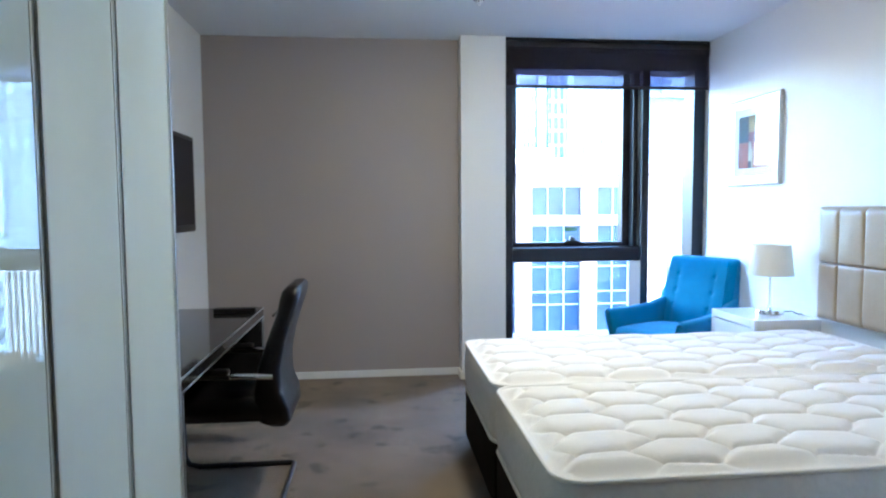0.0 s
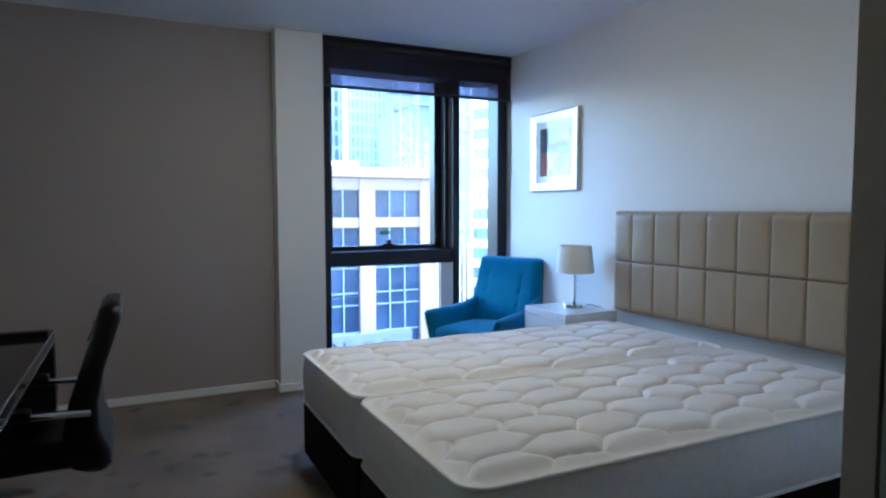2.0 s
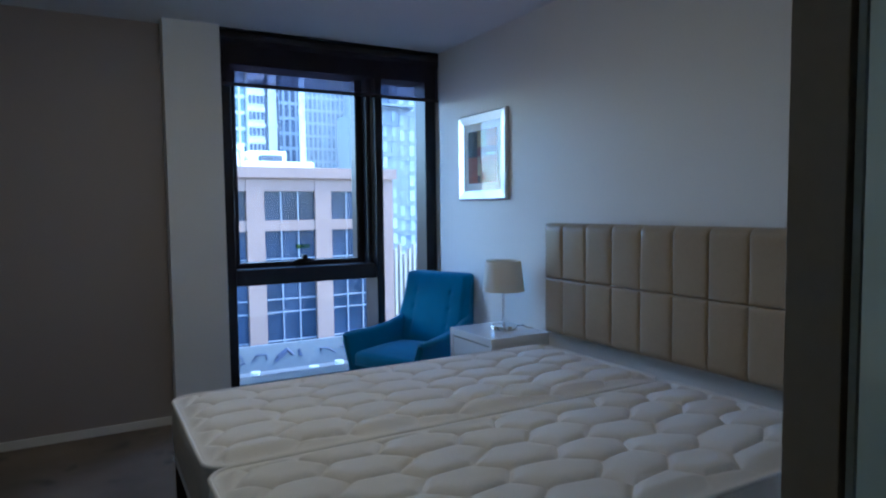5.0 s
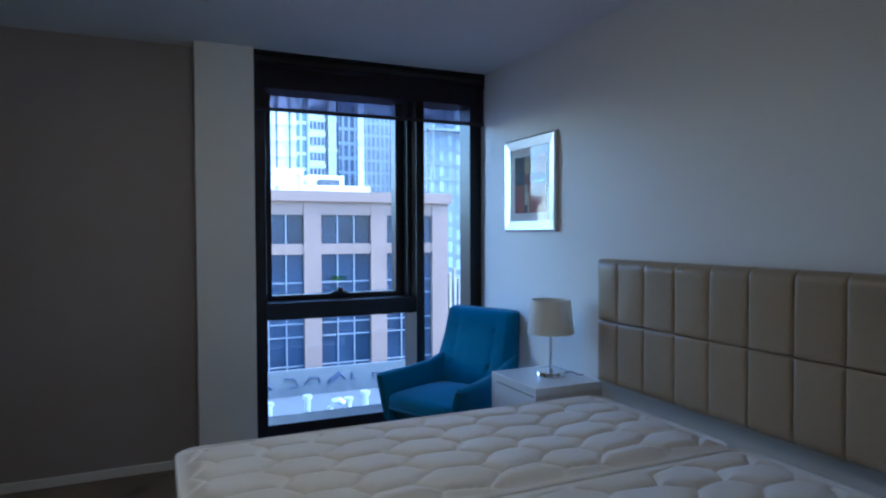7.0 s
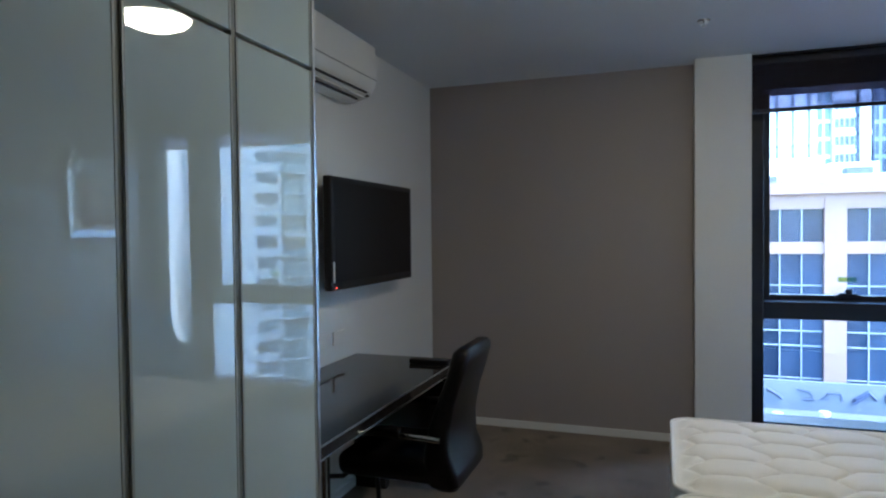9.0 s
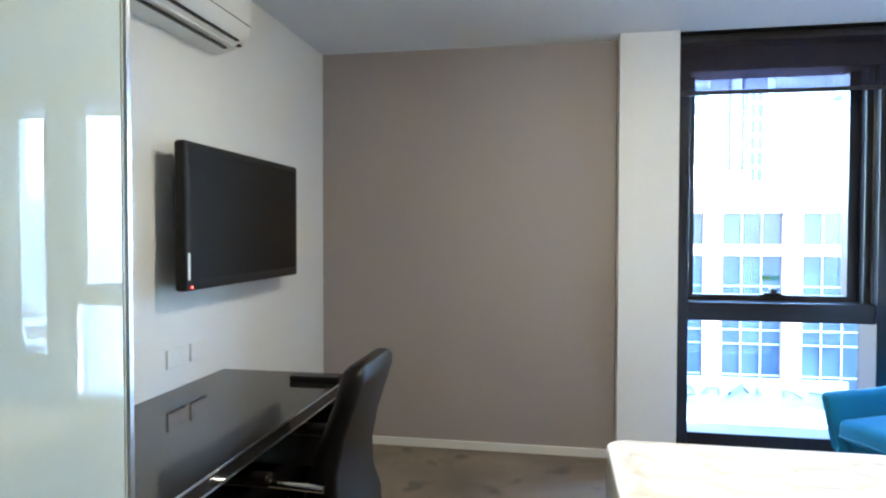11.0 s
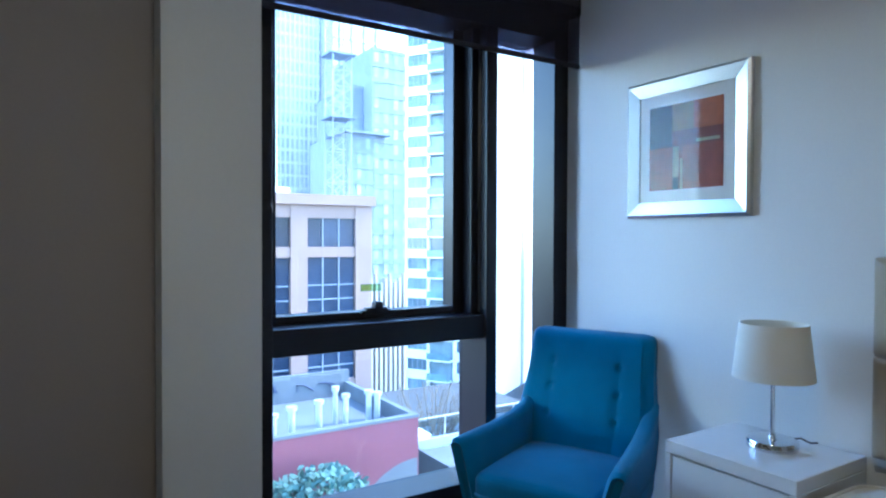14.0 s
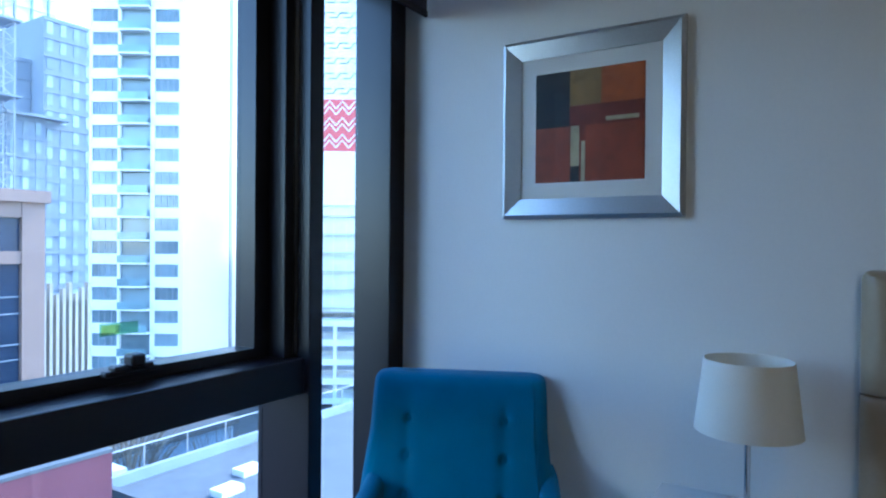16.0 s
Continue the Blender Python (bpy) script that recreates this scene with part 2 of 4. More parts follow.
def loft(rings, bm=None, caps=True):
    """Skins closed rings of points that all have the same count."""
    bm = bm or bmesh.new()
    vs = [[bm.verts.new(p) for p in ring] for ring in rings]
    n = len(vs[0])
    for a, b in zip(vs, vs[1:]):
        for k in range(n):
            bm.faces.new((a[k], a[(k + 1) % n], b[(k + 1) % n], b[k]))
    if caps:
        bm.faces.new(vs[0][::-1])
        bm.faces.new(vs[-1])
    bmesh.ops.recalc_face_normals(bm, faces=bm.faces[:])
    return bm


# ---- room shell ----
L, R, FAR, CEIL = -1.19, 2.70, 5.10, 2.60
BACK = -1.6
structure("floor", box(L - 0.15, R + 0.15, BACK - 0.15, 5.36, -0.2, 0.0), CARPET, "dark brown grey loop pile carpet with faint stains", "floor")
structure("ceiling", box(L - 0.15, R + 0.15, BACK - 0.15, 5.36, CEIL, CEIL + 0.2), CEILING, "flat white painted plaster ceiling", "ceiling")
structure("wall_left", box(L - 0.15, L, BACK, FAR, 0, CEIL), WHITE_WALL, "smooth white painted plaster wall", "wall")
structure("wall_grey", box(L - 0.15, 0.74, FAR, FAR + 0.22, 0, CEIL), GREY_WALL, "feature wall painted flat taupe grey", "wall")
structure("pillar", box(0.725, 1.066, 4.95, FAR + 0.22, 0, CEIL), WHITE_WALL, "white painted square column beside the window", "pillar")
structure("wall_right", boxes((R, R + 0.15, 0.996, 4.985, 0, CEIL), (R + 0.04, R + 0.15, 4.985, 5.36, 0, CEIL)), WHITE_WALL, "smooth white painted wall behind the headboard", "wall")
structure("wall_back", box(L - 0.15, R + 0.15, BACK - 0.15, BACK, 0, CEIL), WHITE_WALL, "plain white wall closing the passage", "wall")
structure("wall_side", box(1.42, R + 0.15, BACK, 0.996, 0, CEIL), WHITE_WALL, "plain white wall block beside the bed", "wall")
structure("baseboard_grey", box(L, 0.725, FAR - 0.014, FAR, 0, 0.055, 0.003), TRIM, "low white skirting board along the grey wall", "baseboard")
structure("baseboard_pillar", boxes((0.711, 1.066, 4.936, 4.95, 0, 0.055), (0.711, 0.725, 4.95, FAR - 0.014, 0, 0.055)), TRIM, "low white skirting round the column", "baseboard")
structure("baseboard_right", box(R - 0.014, R, 0.996, 4.985, 0, 0.055, 0.003), TRIM, "low white skirting board along the white wall", "baseboard")
structure("baseboard_left", box(L, L + 0.014, 2.36, FAR - 0.014, 0, 0.055, 0.003), TRIM, "low white skirting board behind the desk", "baseboard")

# ---- window ----
window = tagged(new("window_1"), "tall black aluminium window with awning sash and fixed panes", "window", kind="structure")


def frame_bar(name, *b):
    return part(name, box(*b, bevel=0.004), BLACK_FRAME, window)


SILL_Z, HEAD_Z = 0.18, 2.395
frame_bar("window_frame", 1.066, 1.16, 5.12, 5.36, 0.0, CEIL)
frame_bar("window_frame", 2.645, R + 0.04, 5.12, 5.297, 0.0, CEIL)
frame_bar("window_head", 1.16, 2.645, 5.12, 5.36, HEAD_Z, CEIL)
frame_bar("mullion", 2.212, 2.275, 5.12, 5.36, SILL_Z, HEAD_Z)
frame_bar("mullion", 2.165, 2.212, 5.185, 5.36, 0.99, HEAD_Z)
frame_bar("transom", 1.16, 2.212, 5.14, 5.36, 0.875, 0.99)
frame_bar("window_sill", 1.16, 2.645, 5.14, 5.36, 0.10, SILL_Z)
frame_bar("window_apron", 1.16, 2.645, 5.155, 5.36, 0.0, 0.10)
sash = part("awning_sash", boxes((1.162, 1.215, 5.26, 5.35, 0.992, 2.394), (2.105, 2.163, 5.26, 5.35, 0.992, 2.394), (1.215, 2.105, 5.26, 5.35, 0.992, 1.026)  ), BLACK_FRAME, window)
for b in ((1.215, 2.105, 5.325, 5.331, 1.026, 2.394), (1.16, 2.212, 5.335, 5.341, SILL_Z, 0.875), (2.275, 2.645, 5.285, 5.291, SILL_Z, HEAD_Z)):
    pane = part("pane", box(*b), PANE, window)
    pane.visible_shadow = False
bm = boxes((1.60, 1.75, 5.235, 5.262, 1.018, 1.034), (1.62, 1.73, 5.225, 5.262, 1.030, 1.046), bevel=0.005)
box(1.655, 1.695, 5.205, 5.25, 1.04, 1.075, bevel=0.008, bm=bm)
part("sash_latch", bm, BLACK_FRAME, window, "black cast winder latch on the sash")
# added metal strip draws the thin bright highlight along the mullion
part("stay_wedge", boxes((2.204, 2.2115, 5.176, 5.184, 1.0, 2.3)), ALU, window, "thin aluminium strip that draws the frame's highlight")

blind = thing("roller_blind", (1.88, 4.99, 2.223), "dark sheer roller blind rolled almost to the window head", "blind")
FABRIC = bpy.data.materials.new("sheer dark screen fabric")
FABRIC.use_nodes = True
fn, fl = FABRIC.node_tree.nodes, FABRIC.node_tree.links
fn["Principled BSDF"].inputs["Base Color"].default_value = (0.025, 0.02, 0.028, 1)
fn["Principled BSDF"].inputs["Roughness"].default_value = 0.8
holes, blend_node, weave = fn.new("ShaderNodeBsdfTransparent"), fn.new("ShaderNodeMixShader"), fn.new("ShaderNodeTexNoise")
holes.inputs[0].default_value = (0.86, 0.85, 1.0, 1)
weave.inputs["Scale"].default_value = 300
wr = fn.new("ShaderNodeMapRange")
wr.inputs[3].default_value, wr.inputs[4].default_value = 0.38, 0.54
fl.new(weave.outputs["Fac"], wr.inputs[0])
fl.new(wr.outputs[0], blend_node.inputs[0])
fl.new(fn["Principled BSDF"].outputs[0], blend_node.inputs[1])
fl.new(holes.outputs[0], blend_node.inputs[2])
fl.new(blend_node.outputs[0], fn["Material Output"].inputs[0])
W2 = 0.812
part("fabric", boxes((-W2, W2, 0.0, 0.002, 0.02, 0.33)), FABRIC, blind, "dark see-through screen cloth")
part("bottom_bar", box(-W2, W2, -0.006, 0.008, 0.0, 0.024, 0.004), BLIND, blind)
bm = bmesh.new()
tube([(-W2, 0.04, 0.325), (W2, 0.04, 0.325)], 0.042, 20, bm=bm)
part("roller", bm, BLIND, blind, smooth=True)
part("bracket", boxes((-W2 - 0.003, -W2 + 0.001, -0.005, 0.1, 0.27, 0.375)), BLACK_FRAME, blind)
part("bracket", boxes((W2 - 0.001, W2 + 0.003, -0.005, 0.1, 0.27, 0.375)), BLACK_FRAME, blind)
part("headrail", boxes((-W2, W2, 0.0, 0.11, 0.368, 0.377)), BLACK_FRAME, blind)

# ---- wardrobes of the passage ----
ASKEW = 1.455


def wardrobe(front, back, seams, split, label, end_mat, face):
    """A run of glass-faced doors below a row of top cupboards; front and back are x, seams run along y."""
    s = 1 if front > back else -1
    w = thing("wardrobe", ((front + back) / 2, (seams[0] + seams[-1]) / 2, 0), label, "wardrobe")
    ox, oy = -(front + back) / 2, -(seams[0] + seams[-1]) / 2
    y0, y1 = seams[0], seams[-1]
    part("carcass", box(*sorted((back + ox, front - s * 0.026 + ox)), y0 + oy, y1 + oy - 0.004, 0.0, CEIL - 0.004), TAUPE_PANEL, w)
    for a, b in zip(seams, seams[1:]):
        for z0, z1 in ((0.06, split - 0.007), (split + 0.007, CEIL - 0.01)):
            g = 0.015
            d = part("door", box(*sorted((front + ox, front - s * 0.02 + ox)), a + g + oy, b - g + oy, z0, z1, bevel=0.002), face, w)
            if abs(a - ASKEW) < 0.01:
                mid = Matrix.Translation((front + ox, (a + b) / 2 + oy, 0))
                d.matrix_local = mid @ Matrix.Rotation(radians(0.9), 4, "Z") @ mid.inverted()
            part("edge_trim", boxes((*sorted((front + s * 0.001 + ox, front - s * 0.021 + ox)), b - g + oy, b - g + 0.007 + oy, z0, z1)), SEAM_METAL, d)
            part("edge_trim", boxes((*sorted((front + s * 0.001 + ox, front - s * 0.021 + ox)), a + g - 0.007 + oy, a + g + oy, z0, z1)), SEAM_METAL, d)
    for b in seams[1:-1]:
        part("gap_channel", boxes((*sorted((front - s * 0.002 + ox, front - s * 0.0255 + ox)), b - 0.0078 + oy, b + 0.0078 + oy, 0.06, CEIL - 0.01)), CHANNEL, w, "recessed grey door channel")
    part("plinth", box(*sorted((back + ox, front - s * 0.05 + ox)), y0 + oy, y1 + oy - 0.006, 0.0, 0.06), TAUPE_PANEL, w)
    part("end_panel", box(*sorted((front + s * 0.004 + ox, back + ox)), y1 + oy - 0.003, y1 + oy + 0.012 + (0.0405 if end_mat == TAUPE_PANEL else 0), 0.0, CEIL - 0.003, 0.001), end_mat, w)
    return w


wardrobe(-0.54, L + 0.002, [-1.585, -1.2, -0.82, -0.44, -0.06, 0.32, 0.70, 1.075, 1.455, 1.835, 2.23], 2.0, "tall wardrobe with pale green-white glass doors and slim metal edges", ALU, GLOSS_WHITE)
wardrobe(0.867, 1.418, [-1.585, -1.1, -0.6, -0.1, 0.4, 0.946], 2.0, "tall wardrobe with mirrored doors and a taupe end panel", TAUPE_PANEL, MIRROR)

# ---- bed ----
BX0, BX1, BTOP = 0.56, 2.615, 0.582


def quilt_height(x, y, w, h):
    """Puffed cells in staggered rows; x runs the length of the mattress."""
    pitch, stretch = 0.172, 1.6
    u = (x + 0.018 * math.sin(y * 17.0) + 0.012 * math.sin(x * 9 + y * 5) + 0.02 * noise.noise((x * 3, y * 4, 2.0))) / stretch + 0.03
    v = y + 0.009 * math.sin(x * 13.0 + 1.0) + 0.012 * noise.noise((x * 4, y * 3, 7.0)) + 0.02
    step = pitch * 0.866
    col = round(u / step)
    near = [9.0, 9.0]
    for c in (col - 1, col, col + 1):
        off = 0.5 * pitch * (c % 2)
        r = round((v - off) / pitch)
        for k in (r - 1, r, r + 1):
            d = math.hypot(u - c * step, v - off - k * pitch)
            if d < near[0]:
                near = [d, near[0]]
            elif d < near[1]:
                near[1] = d
    puff = 1.0 - math.exp(-(near[1] - near[0]) / 0.023)
    rim = min(x, w - x, y, h - y)
    edge = max(0.0, min(1.0, (rim - 0.012) / 0.075))
    edge = edge * edge * (3 - 2 * edge)
    soft = 0.5 + 0.5 * noise.noise((x * 2.3, y * 2.3, w))
    return edge * (0.027 * puff + 0.008 * soft)


def mattress(y0, y1, label):
    cx, cy = (BX0 + BX1) / 2, (y0 + y1) / 2
    m = thing("mattress", (cx, cy, 0.335), label, "mattress", "mattresses of the bed")
    w, h, r = BX1 - BX0, y1 - y0, 0.085
    top = BTOP - 0.335
    rings = []
    for z, grow in ((0.0, -0.012), (0.018, 0.0), (0.07, 0.006), (0.13, 0.009), (0.19, 0.006), (top - 0.018, 0.0), (top, -0.010)):
        rings.append([(x, y, z) for x, y in rounded_rect(-w / 2 - grow, w / 2 + grow, -h / 2 - grow, h / 2 + grow, r)])
    part("border", loft(rings), SIDE_TICKING, m, "grey-white quilted side border", smooth=True)
    nx, ny = 330, 150
    bm = bmesh.new()
    inset = 0.006
    grid = []
    for i in range(nx + 1):
        col = []
        for j in range(ny + 1):
            x, y = i / nx * w, j / ny * h
            # keep the outline inside the rounded corners
            qx, qy = x - w / 2, y - h / 2
            ex, ey = abs(qx) - (w / 2 - r), abs(qy) - (h / 2 - r)
            if ex > 0 and ey > 0:
                d = math.hypot(ex, ey)
                lim = max(ex, ey)
                qx = math.copysign(w / 2 - r + ex * lim / d, qx)
                qy = math.copysign(h / 2 - r + ey * lim / d, qy)
            qx *= 1 - 2 * inset / w
            qy *= 1 - 2 * inset / h
            col.append(bm.verts.new((qx, qy, top + 0.0015 + quilt_height(x, y, w, h))))
        grid.append(col)
    for i in range(nx):
        for j in range(ny):
            bm.faces.new((grid[i][j], grid[i + 1][j], grid[i + 1][j + 1], grid[i][j + 1]))
    part("quilted_top", bm, TICKING, m, "white top quilted in wavy puffed cells", smooth=True)
    for z in (top + 0.001, 0.006):
        pts = [(x, y, z) for x, y in rounded_rect(-w / 2, w / 2, -h / 2, h / 2, r, 8)]
        part("piping", tube(pts, 0.0075, 8, closed=True), PIPING, m, smooth=True)
    return m


SIDE_TICKING = material("mattress side border cloth", (0.70, 0.68, 0.65), 0.8, spread=0.06, grain=40, patch=3, bump=0.6, bump_scale=34, sheen=0.1, spec=0.2)
mattress(2.692, 3.605, "white quilted single mattress nearer the window")
mattress(1.77, 2.686, "white quilted single mattress pushed beside its twin")


def bed_base(y0, y1):
    b = thing("bed_base", ((BX0 + BX1) / 2, (y0 + y1) / 2, 0), "black fabric covered bed base under a mattress", "bed base", "bases of the bed")
    w, h = BX1 - BX0, y1 - y0
    part("body", box(-w / 2 + 0.005, w / 2, -h / 2 + 0.004, h / 2 - 0.004, 0.05, 0.334, 0.02, 3), BASE_CLOTH, b, smooth=True)
    for sx in (-1, 1):
        for sy in (-1, 1):
            part("foot", lathe([(0.022, 0.0), (0.024, 0.03), (0.02, 0.052)], 14, (sx * (w / 2 - 0.12), sy * (h / 2 - 0.12), 0)), DARK_PLASTIC, b)


bed_base(2.692, 3.605)
bed_base(1.77, 2.686)

def pillow_panel(a, b, z0, z1):
    """Stuffed panel: creased along its seams, rolled over at the outer rim."""
    bm, n = bmesh.new(), 22
    grid = []
    for i in range(n + 1):
        row = []
        for j in range(n + 1):
            u, v = (1 - math.cos(math.pi * i / n)) / 2, (1 - math.cos(math.pi * j / n)) / 2
            y, z = a + (b - a) * u, z0 + (z1 - z0) * v
            dz = min(z, 0.65 - z)
            if dz < 0.025:
                lim = 0.975 - (0.025 - math.sqrt(max(0.0, 0.000625 - (0.025 - dz) ** 2)))
                y = max(-lim, min(lim, y))
            seam = min(y - a if a > -0.97 else 1, b - y if b < 0.97 else 1, z1 - z if z1 < 0.5 else 1, z - z0 if z0 > 0.1 else 1)
            rim = max(0.0, min(1.0, min((y + 0.975) / 0.07, (0.975 - y) / 0.07, z / 0.04, (0.65 - z) / 0.04)))
            x = -0.047 + 0.009 * math.exp(-seam / 0.005) + 0.05 * (1 - math.sqrt(max(0.0, 1 - (1 - rim) ** 2)))
            x += 0.0025 * noise.noise((y * 9, z * 9, a * 5)) - 0.003 * math.sin(math.pi * u) * math.sin(math.pi * v)
            row.append(bm.verts.new((x, y, z)))
        grid.append(row)
    for i in range(n):
        for j in range(n):
            bm.faces.new((grid[i][j], grid[i][j + 1], grid[i + 1][j + 1], grid[i + 1][j]))
    ext = bmesh.ops.extrude_edge_only(bm, edges=[e for e in bm.edges if len(e.link_faces) == 1])
    for v in ext["geom"]:
        if isinstance(v, bmesh.types.BMVert):
            v.co.x = 0.02
    bmesh.ops.recalc_face_normals(bm, faces=bm.faces[:])
    return bm


hb = thing("headboard", (2.66, 2.634, 0.66), "taupe leatherette headboard stitched into two rows of panels", "headboard")
part("backing", box(0.015, 0.038, -0.93, 0.93, 0.03, 0.62, 0.004), HEADBOARD, hb)
part("wall_cleat", boxes((0.036, 0.0399, -0.6, 0.6, 0.4, 0.5)), HEADBOARD, hb)
edges = [-0.975, -0.765, -0.57, -0.375, -0.18, 0.015, 0.21, 0.405, 0.60, 0.79, 0.975]
for a, b in zip(edges, edges[1:]):
    for z0, z1 in ((0.0, 0.328), (0.332, 0.65)):
        part("padded_panel", pillow_panel(a + 0.0006, b - 0.0006, z0, z1), HEADBOARD, hb, smooth=True)

# ---- bedside ----
ns = thing("nightstand", (2.485, 3.875, 0), "white lacquered bedside table with drawers", "nightstand")
part("body", boxes((-0.19, 0.208, -0.215, 0.215, 0.12, 0.60)), WHITE_GLOSS, ns)
part("top", box(-0.213, 0.21, -0.235, 0.235, 0.60, 0.645, 0.003), WHITE_GLOSS, ns)
for s in (-1, 1):
    part("side", box(-0.213, 0.21, *sorted((s * 0.235, s * 0.213)), 0.0, 0.5995, 0.002), WHITE_GLOSS, ns)
for z0, z1 in ((0.405, 0.592), (0.21, 0.398)):
    part("drawer", box(-0.209, -0.189, -0.209, 0.209, z0, z1, 0.002), WHITE_GLOSS, ns)

lamp = thing("table_lamp", (2.51, 3.855, 0.645), "small table lamp with cream drum shade and chrome stem, switched off", "lamp")
part("base", lathe([(0.079, 0.0), (0.082, 0.003), (0.082, 0.026), (0.079, 0.031), (0.013, 0.033), (0.012, 0.042), (0.008, 0.046)], 40), CHROME, lamp, smooth=True)
part("stem", lathe([(0.0075, 0.022), (0.0075, 0.38)], 16), CHROME, lamp, smooth=True)
bm = bmesh.new()
rings = []
for r, z in ((0.131, 0.243), (0.109, 0.43), (0.107, 0.43), (0.129, 0.243)):
    rings.append([(r * math.cos(k * math.tau / 48), r * math.sin(k * math.tau / 48), z) for k in range(48)])
rings.append(rings[0])
loft(rings, bm, caps=False)
bmesh.ops.remove_doubles(bm, verts=bm.verts[:], dist=1e-5)
part("shade", bm, SHADE, lamp, "cream fabric tapered drum shade", smooth=True)
part("spider", tube([(-0.108, 0, 0.38), (0.108, 0, 0.38)], 0.002, 6), CHROME, lamp)
part("bulb", lathe([(0.012, 0.30), (0.014, 0.32), (0.028, 0.35), (0.03, 0.37), (0.02, 0.395), (0.004, 0.402)], 16), WHITE_PLASTIC, lamp, smooth=True)
part("cord", tube([(0.06, 0.02, 0.008), (0.10, 0.0, 0.012), (0.125, -0.03, 0.02), (0.15, -0.05, 0.004), (0.178, -0.06, 0.003)], 0.003, 6), DARK_PLASTIC, lamp)

picture = thing("framed_picture", (2.70, 4.355, 1.76), "square abstract print of rust and black blocks in wide silver frame", "picture")
for k in range(4):
    # mitred silver rails, sloping in towards the print
    o, i = 0.303, 0.236
    prof = [(o, -0.002), (o, -0.022), (o - 0.012, -0.030), (i, -0.018), (i, -0.002)]
    rot = Matrix.Rotation(k * math.pi / 2, 4, "X")
    a = [rot @ Vector((d, s, s)) for s, d in prof]
    b = [rot @ Vector((d, -s, s)) for s, d in prof]
    part("frame_rail", loft([a, b]), SILVER, picture)
part("mount", boxes((-0.012, -0.003, -0.236, 0.236, -0.236, 0.236)), MAT_BOARD, picture)
part("inner_bevel", boxes((-0.0135, -0.012, -0.19, 0.19, -0.19, 0.19)), TRIM, picture)
ART = {"rust": (0.26, 0.045, 0.015), "deep": (0.17, 0.025, 0.012), "black": (0.012, 0.013, 0.02), "ochre": (0.27, 0.16, 0.05), "sand": (0.42, 0.36, 0.22), "orange": (0.38, 0.085, 0.015)}
paint = {k: material("print ink " + k, c, 0.6, spread=0.3, grain=40, patch=9) for k, c in ART.items()}
blocks = [("deep", 0, 1, 0, 1), ("black", 0.0, 0.33, 0.5, 1.0), ("ochre", 0.33, 0.62, 0.68, 1.0), ("orange", 0.62, 1, 0.66, 1), ("rust", 0, 0.33, 0, 0.5), ("deep", 0.33, 1.0, 0.55, 0.68), ("rust", 0.48, 1, 0.0, 0.5), ("sand", 0.34, 0.42, 0.12, 0.5), ("black", 0.34, 0.42, 0.0, 0.14), ("sand", 0.44, 0.475, 0.0, 0.36), ("sand", 0.66, 0.95, 0.525, 0.56)]
for k, (c, u0, u1, v0, v1) in enumerate(blocks):
    y = lambda u: 0.183 - 0.366 * u
    z = lambda v: -0.183 + 0.366 * v
    d = 0.0138 + 0.00012 * k
    part("colour_block", boxes((-d - 0.0001, -0.0135, y(u1), y(u0), z(v0), z(v1))), paint[c], picture)
pg = part("pane", boxes((-0.0172, -0.0162, -0.236, 0.236, -0.236, 0.236)), glass("picture glass", (0.97, 0.97, 0.97), 0.010, 1.8), picture)
pg.visible_shadow = False

# ---- armchair ----
arm = thing("armchair", (2.26, 4.60, 0), "teal blue wool armchair with a buttoned back beside the window", "armchair", turn=-66.4)
# local: front towards -y, x to the sitter's left
def padded(x0, x1, y0, y1, z0, z1, r):
    return box(x0, x1, y0, y1, z0, z1, r, 4)


bm = padded(-0.31, 0.31, -0.315, 0.27, 0.16, 0.33, 0.045)
for v in bm.verts:
    v.co.x *= 0.80 + 0.2 * min(1, (v.co.z - 0.16) / 0.17)
    v.co.y = v.co.y + 0.04 * (1 - (v.co.z - 0.16) / 0.17) * (1 if v.co.y < 0 else -0.5)
part("seat_frame", bm, BLUE, arm, smooth=True)
bm = padded(-0.258, 0.258, -0.352, 0.18, 0.315, 0.425, 0.035)
bmesh.ops.subdivide_edges(bm, edges=bm.edges[:], cuts=4, use_grid_fill=True)
for v in bm.verts:
    if v.co.z > 0.38:
        v.co.z += 0.04 * max(0, 1 - (v.co.x / 0.26) ** 2) * max(0, 1 - ((v.co.y + 0.08) / 0.27) ** 2)
cushion = part("seat_cushion", bm, BLUE, arm, smooth=True)
part("piping", tube([(x, y, 0.337) for x, y in rounded_rect(-0.259, 0.259, -0.354, 0.18, 0.04)], 0.0065, 6, closed=True), BLUE, cushion, smooth=True)
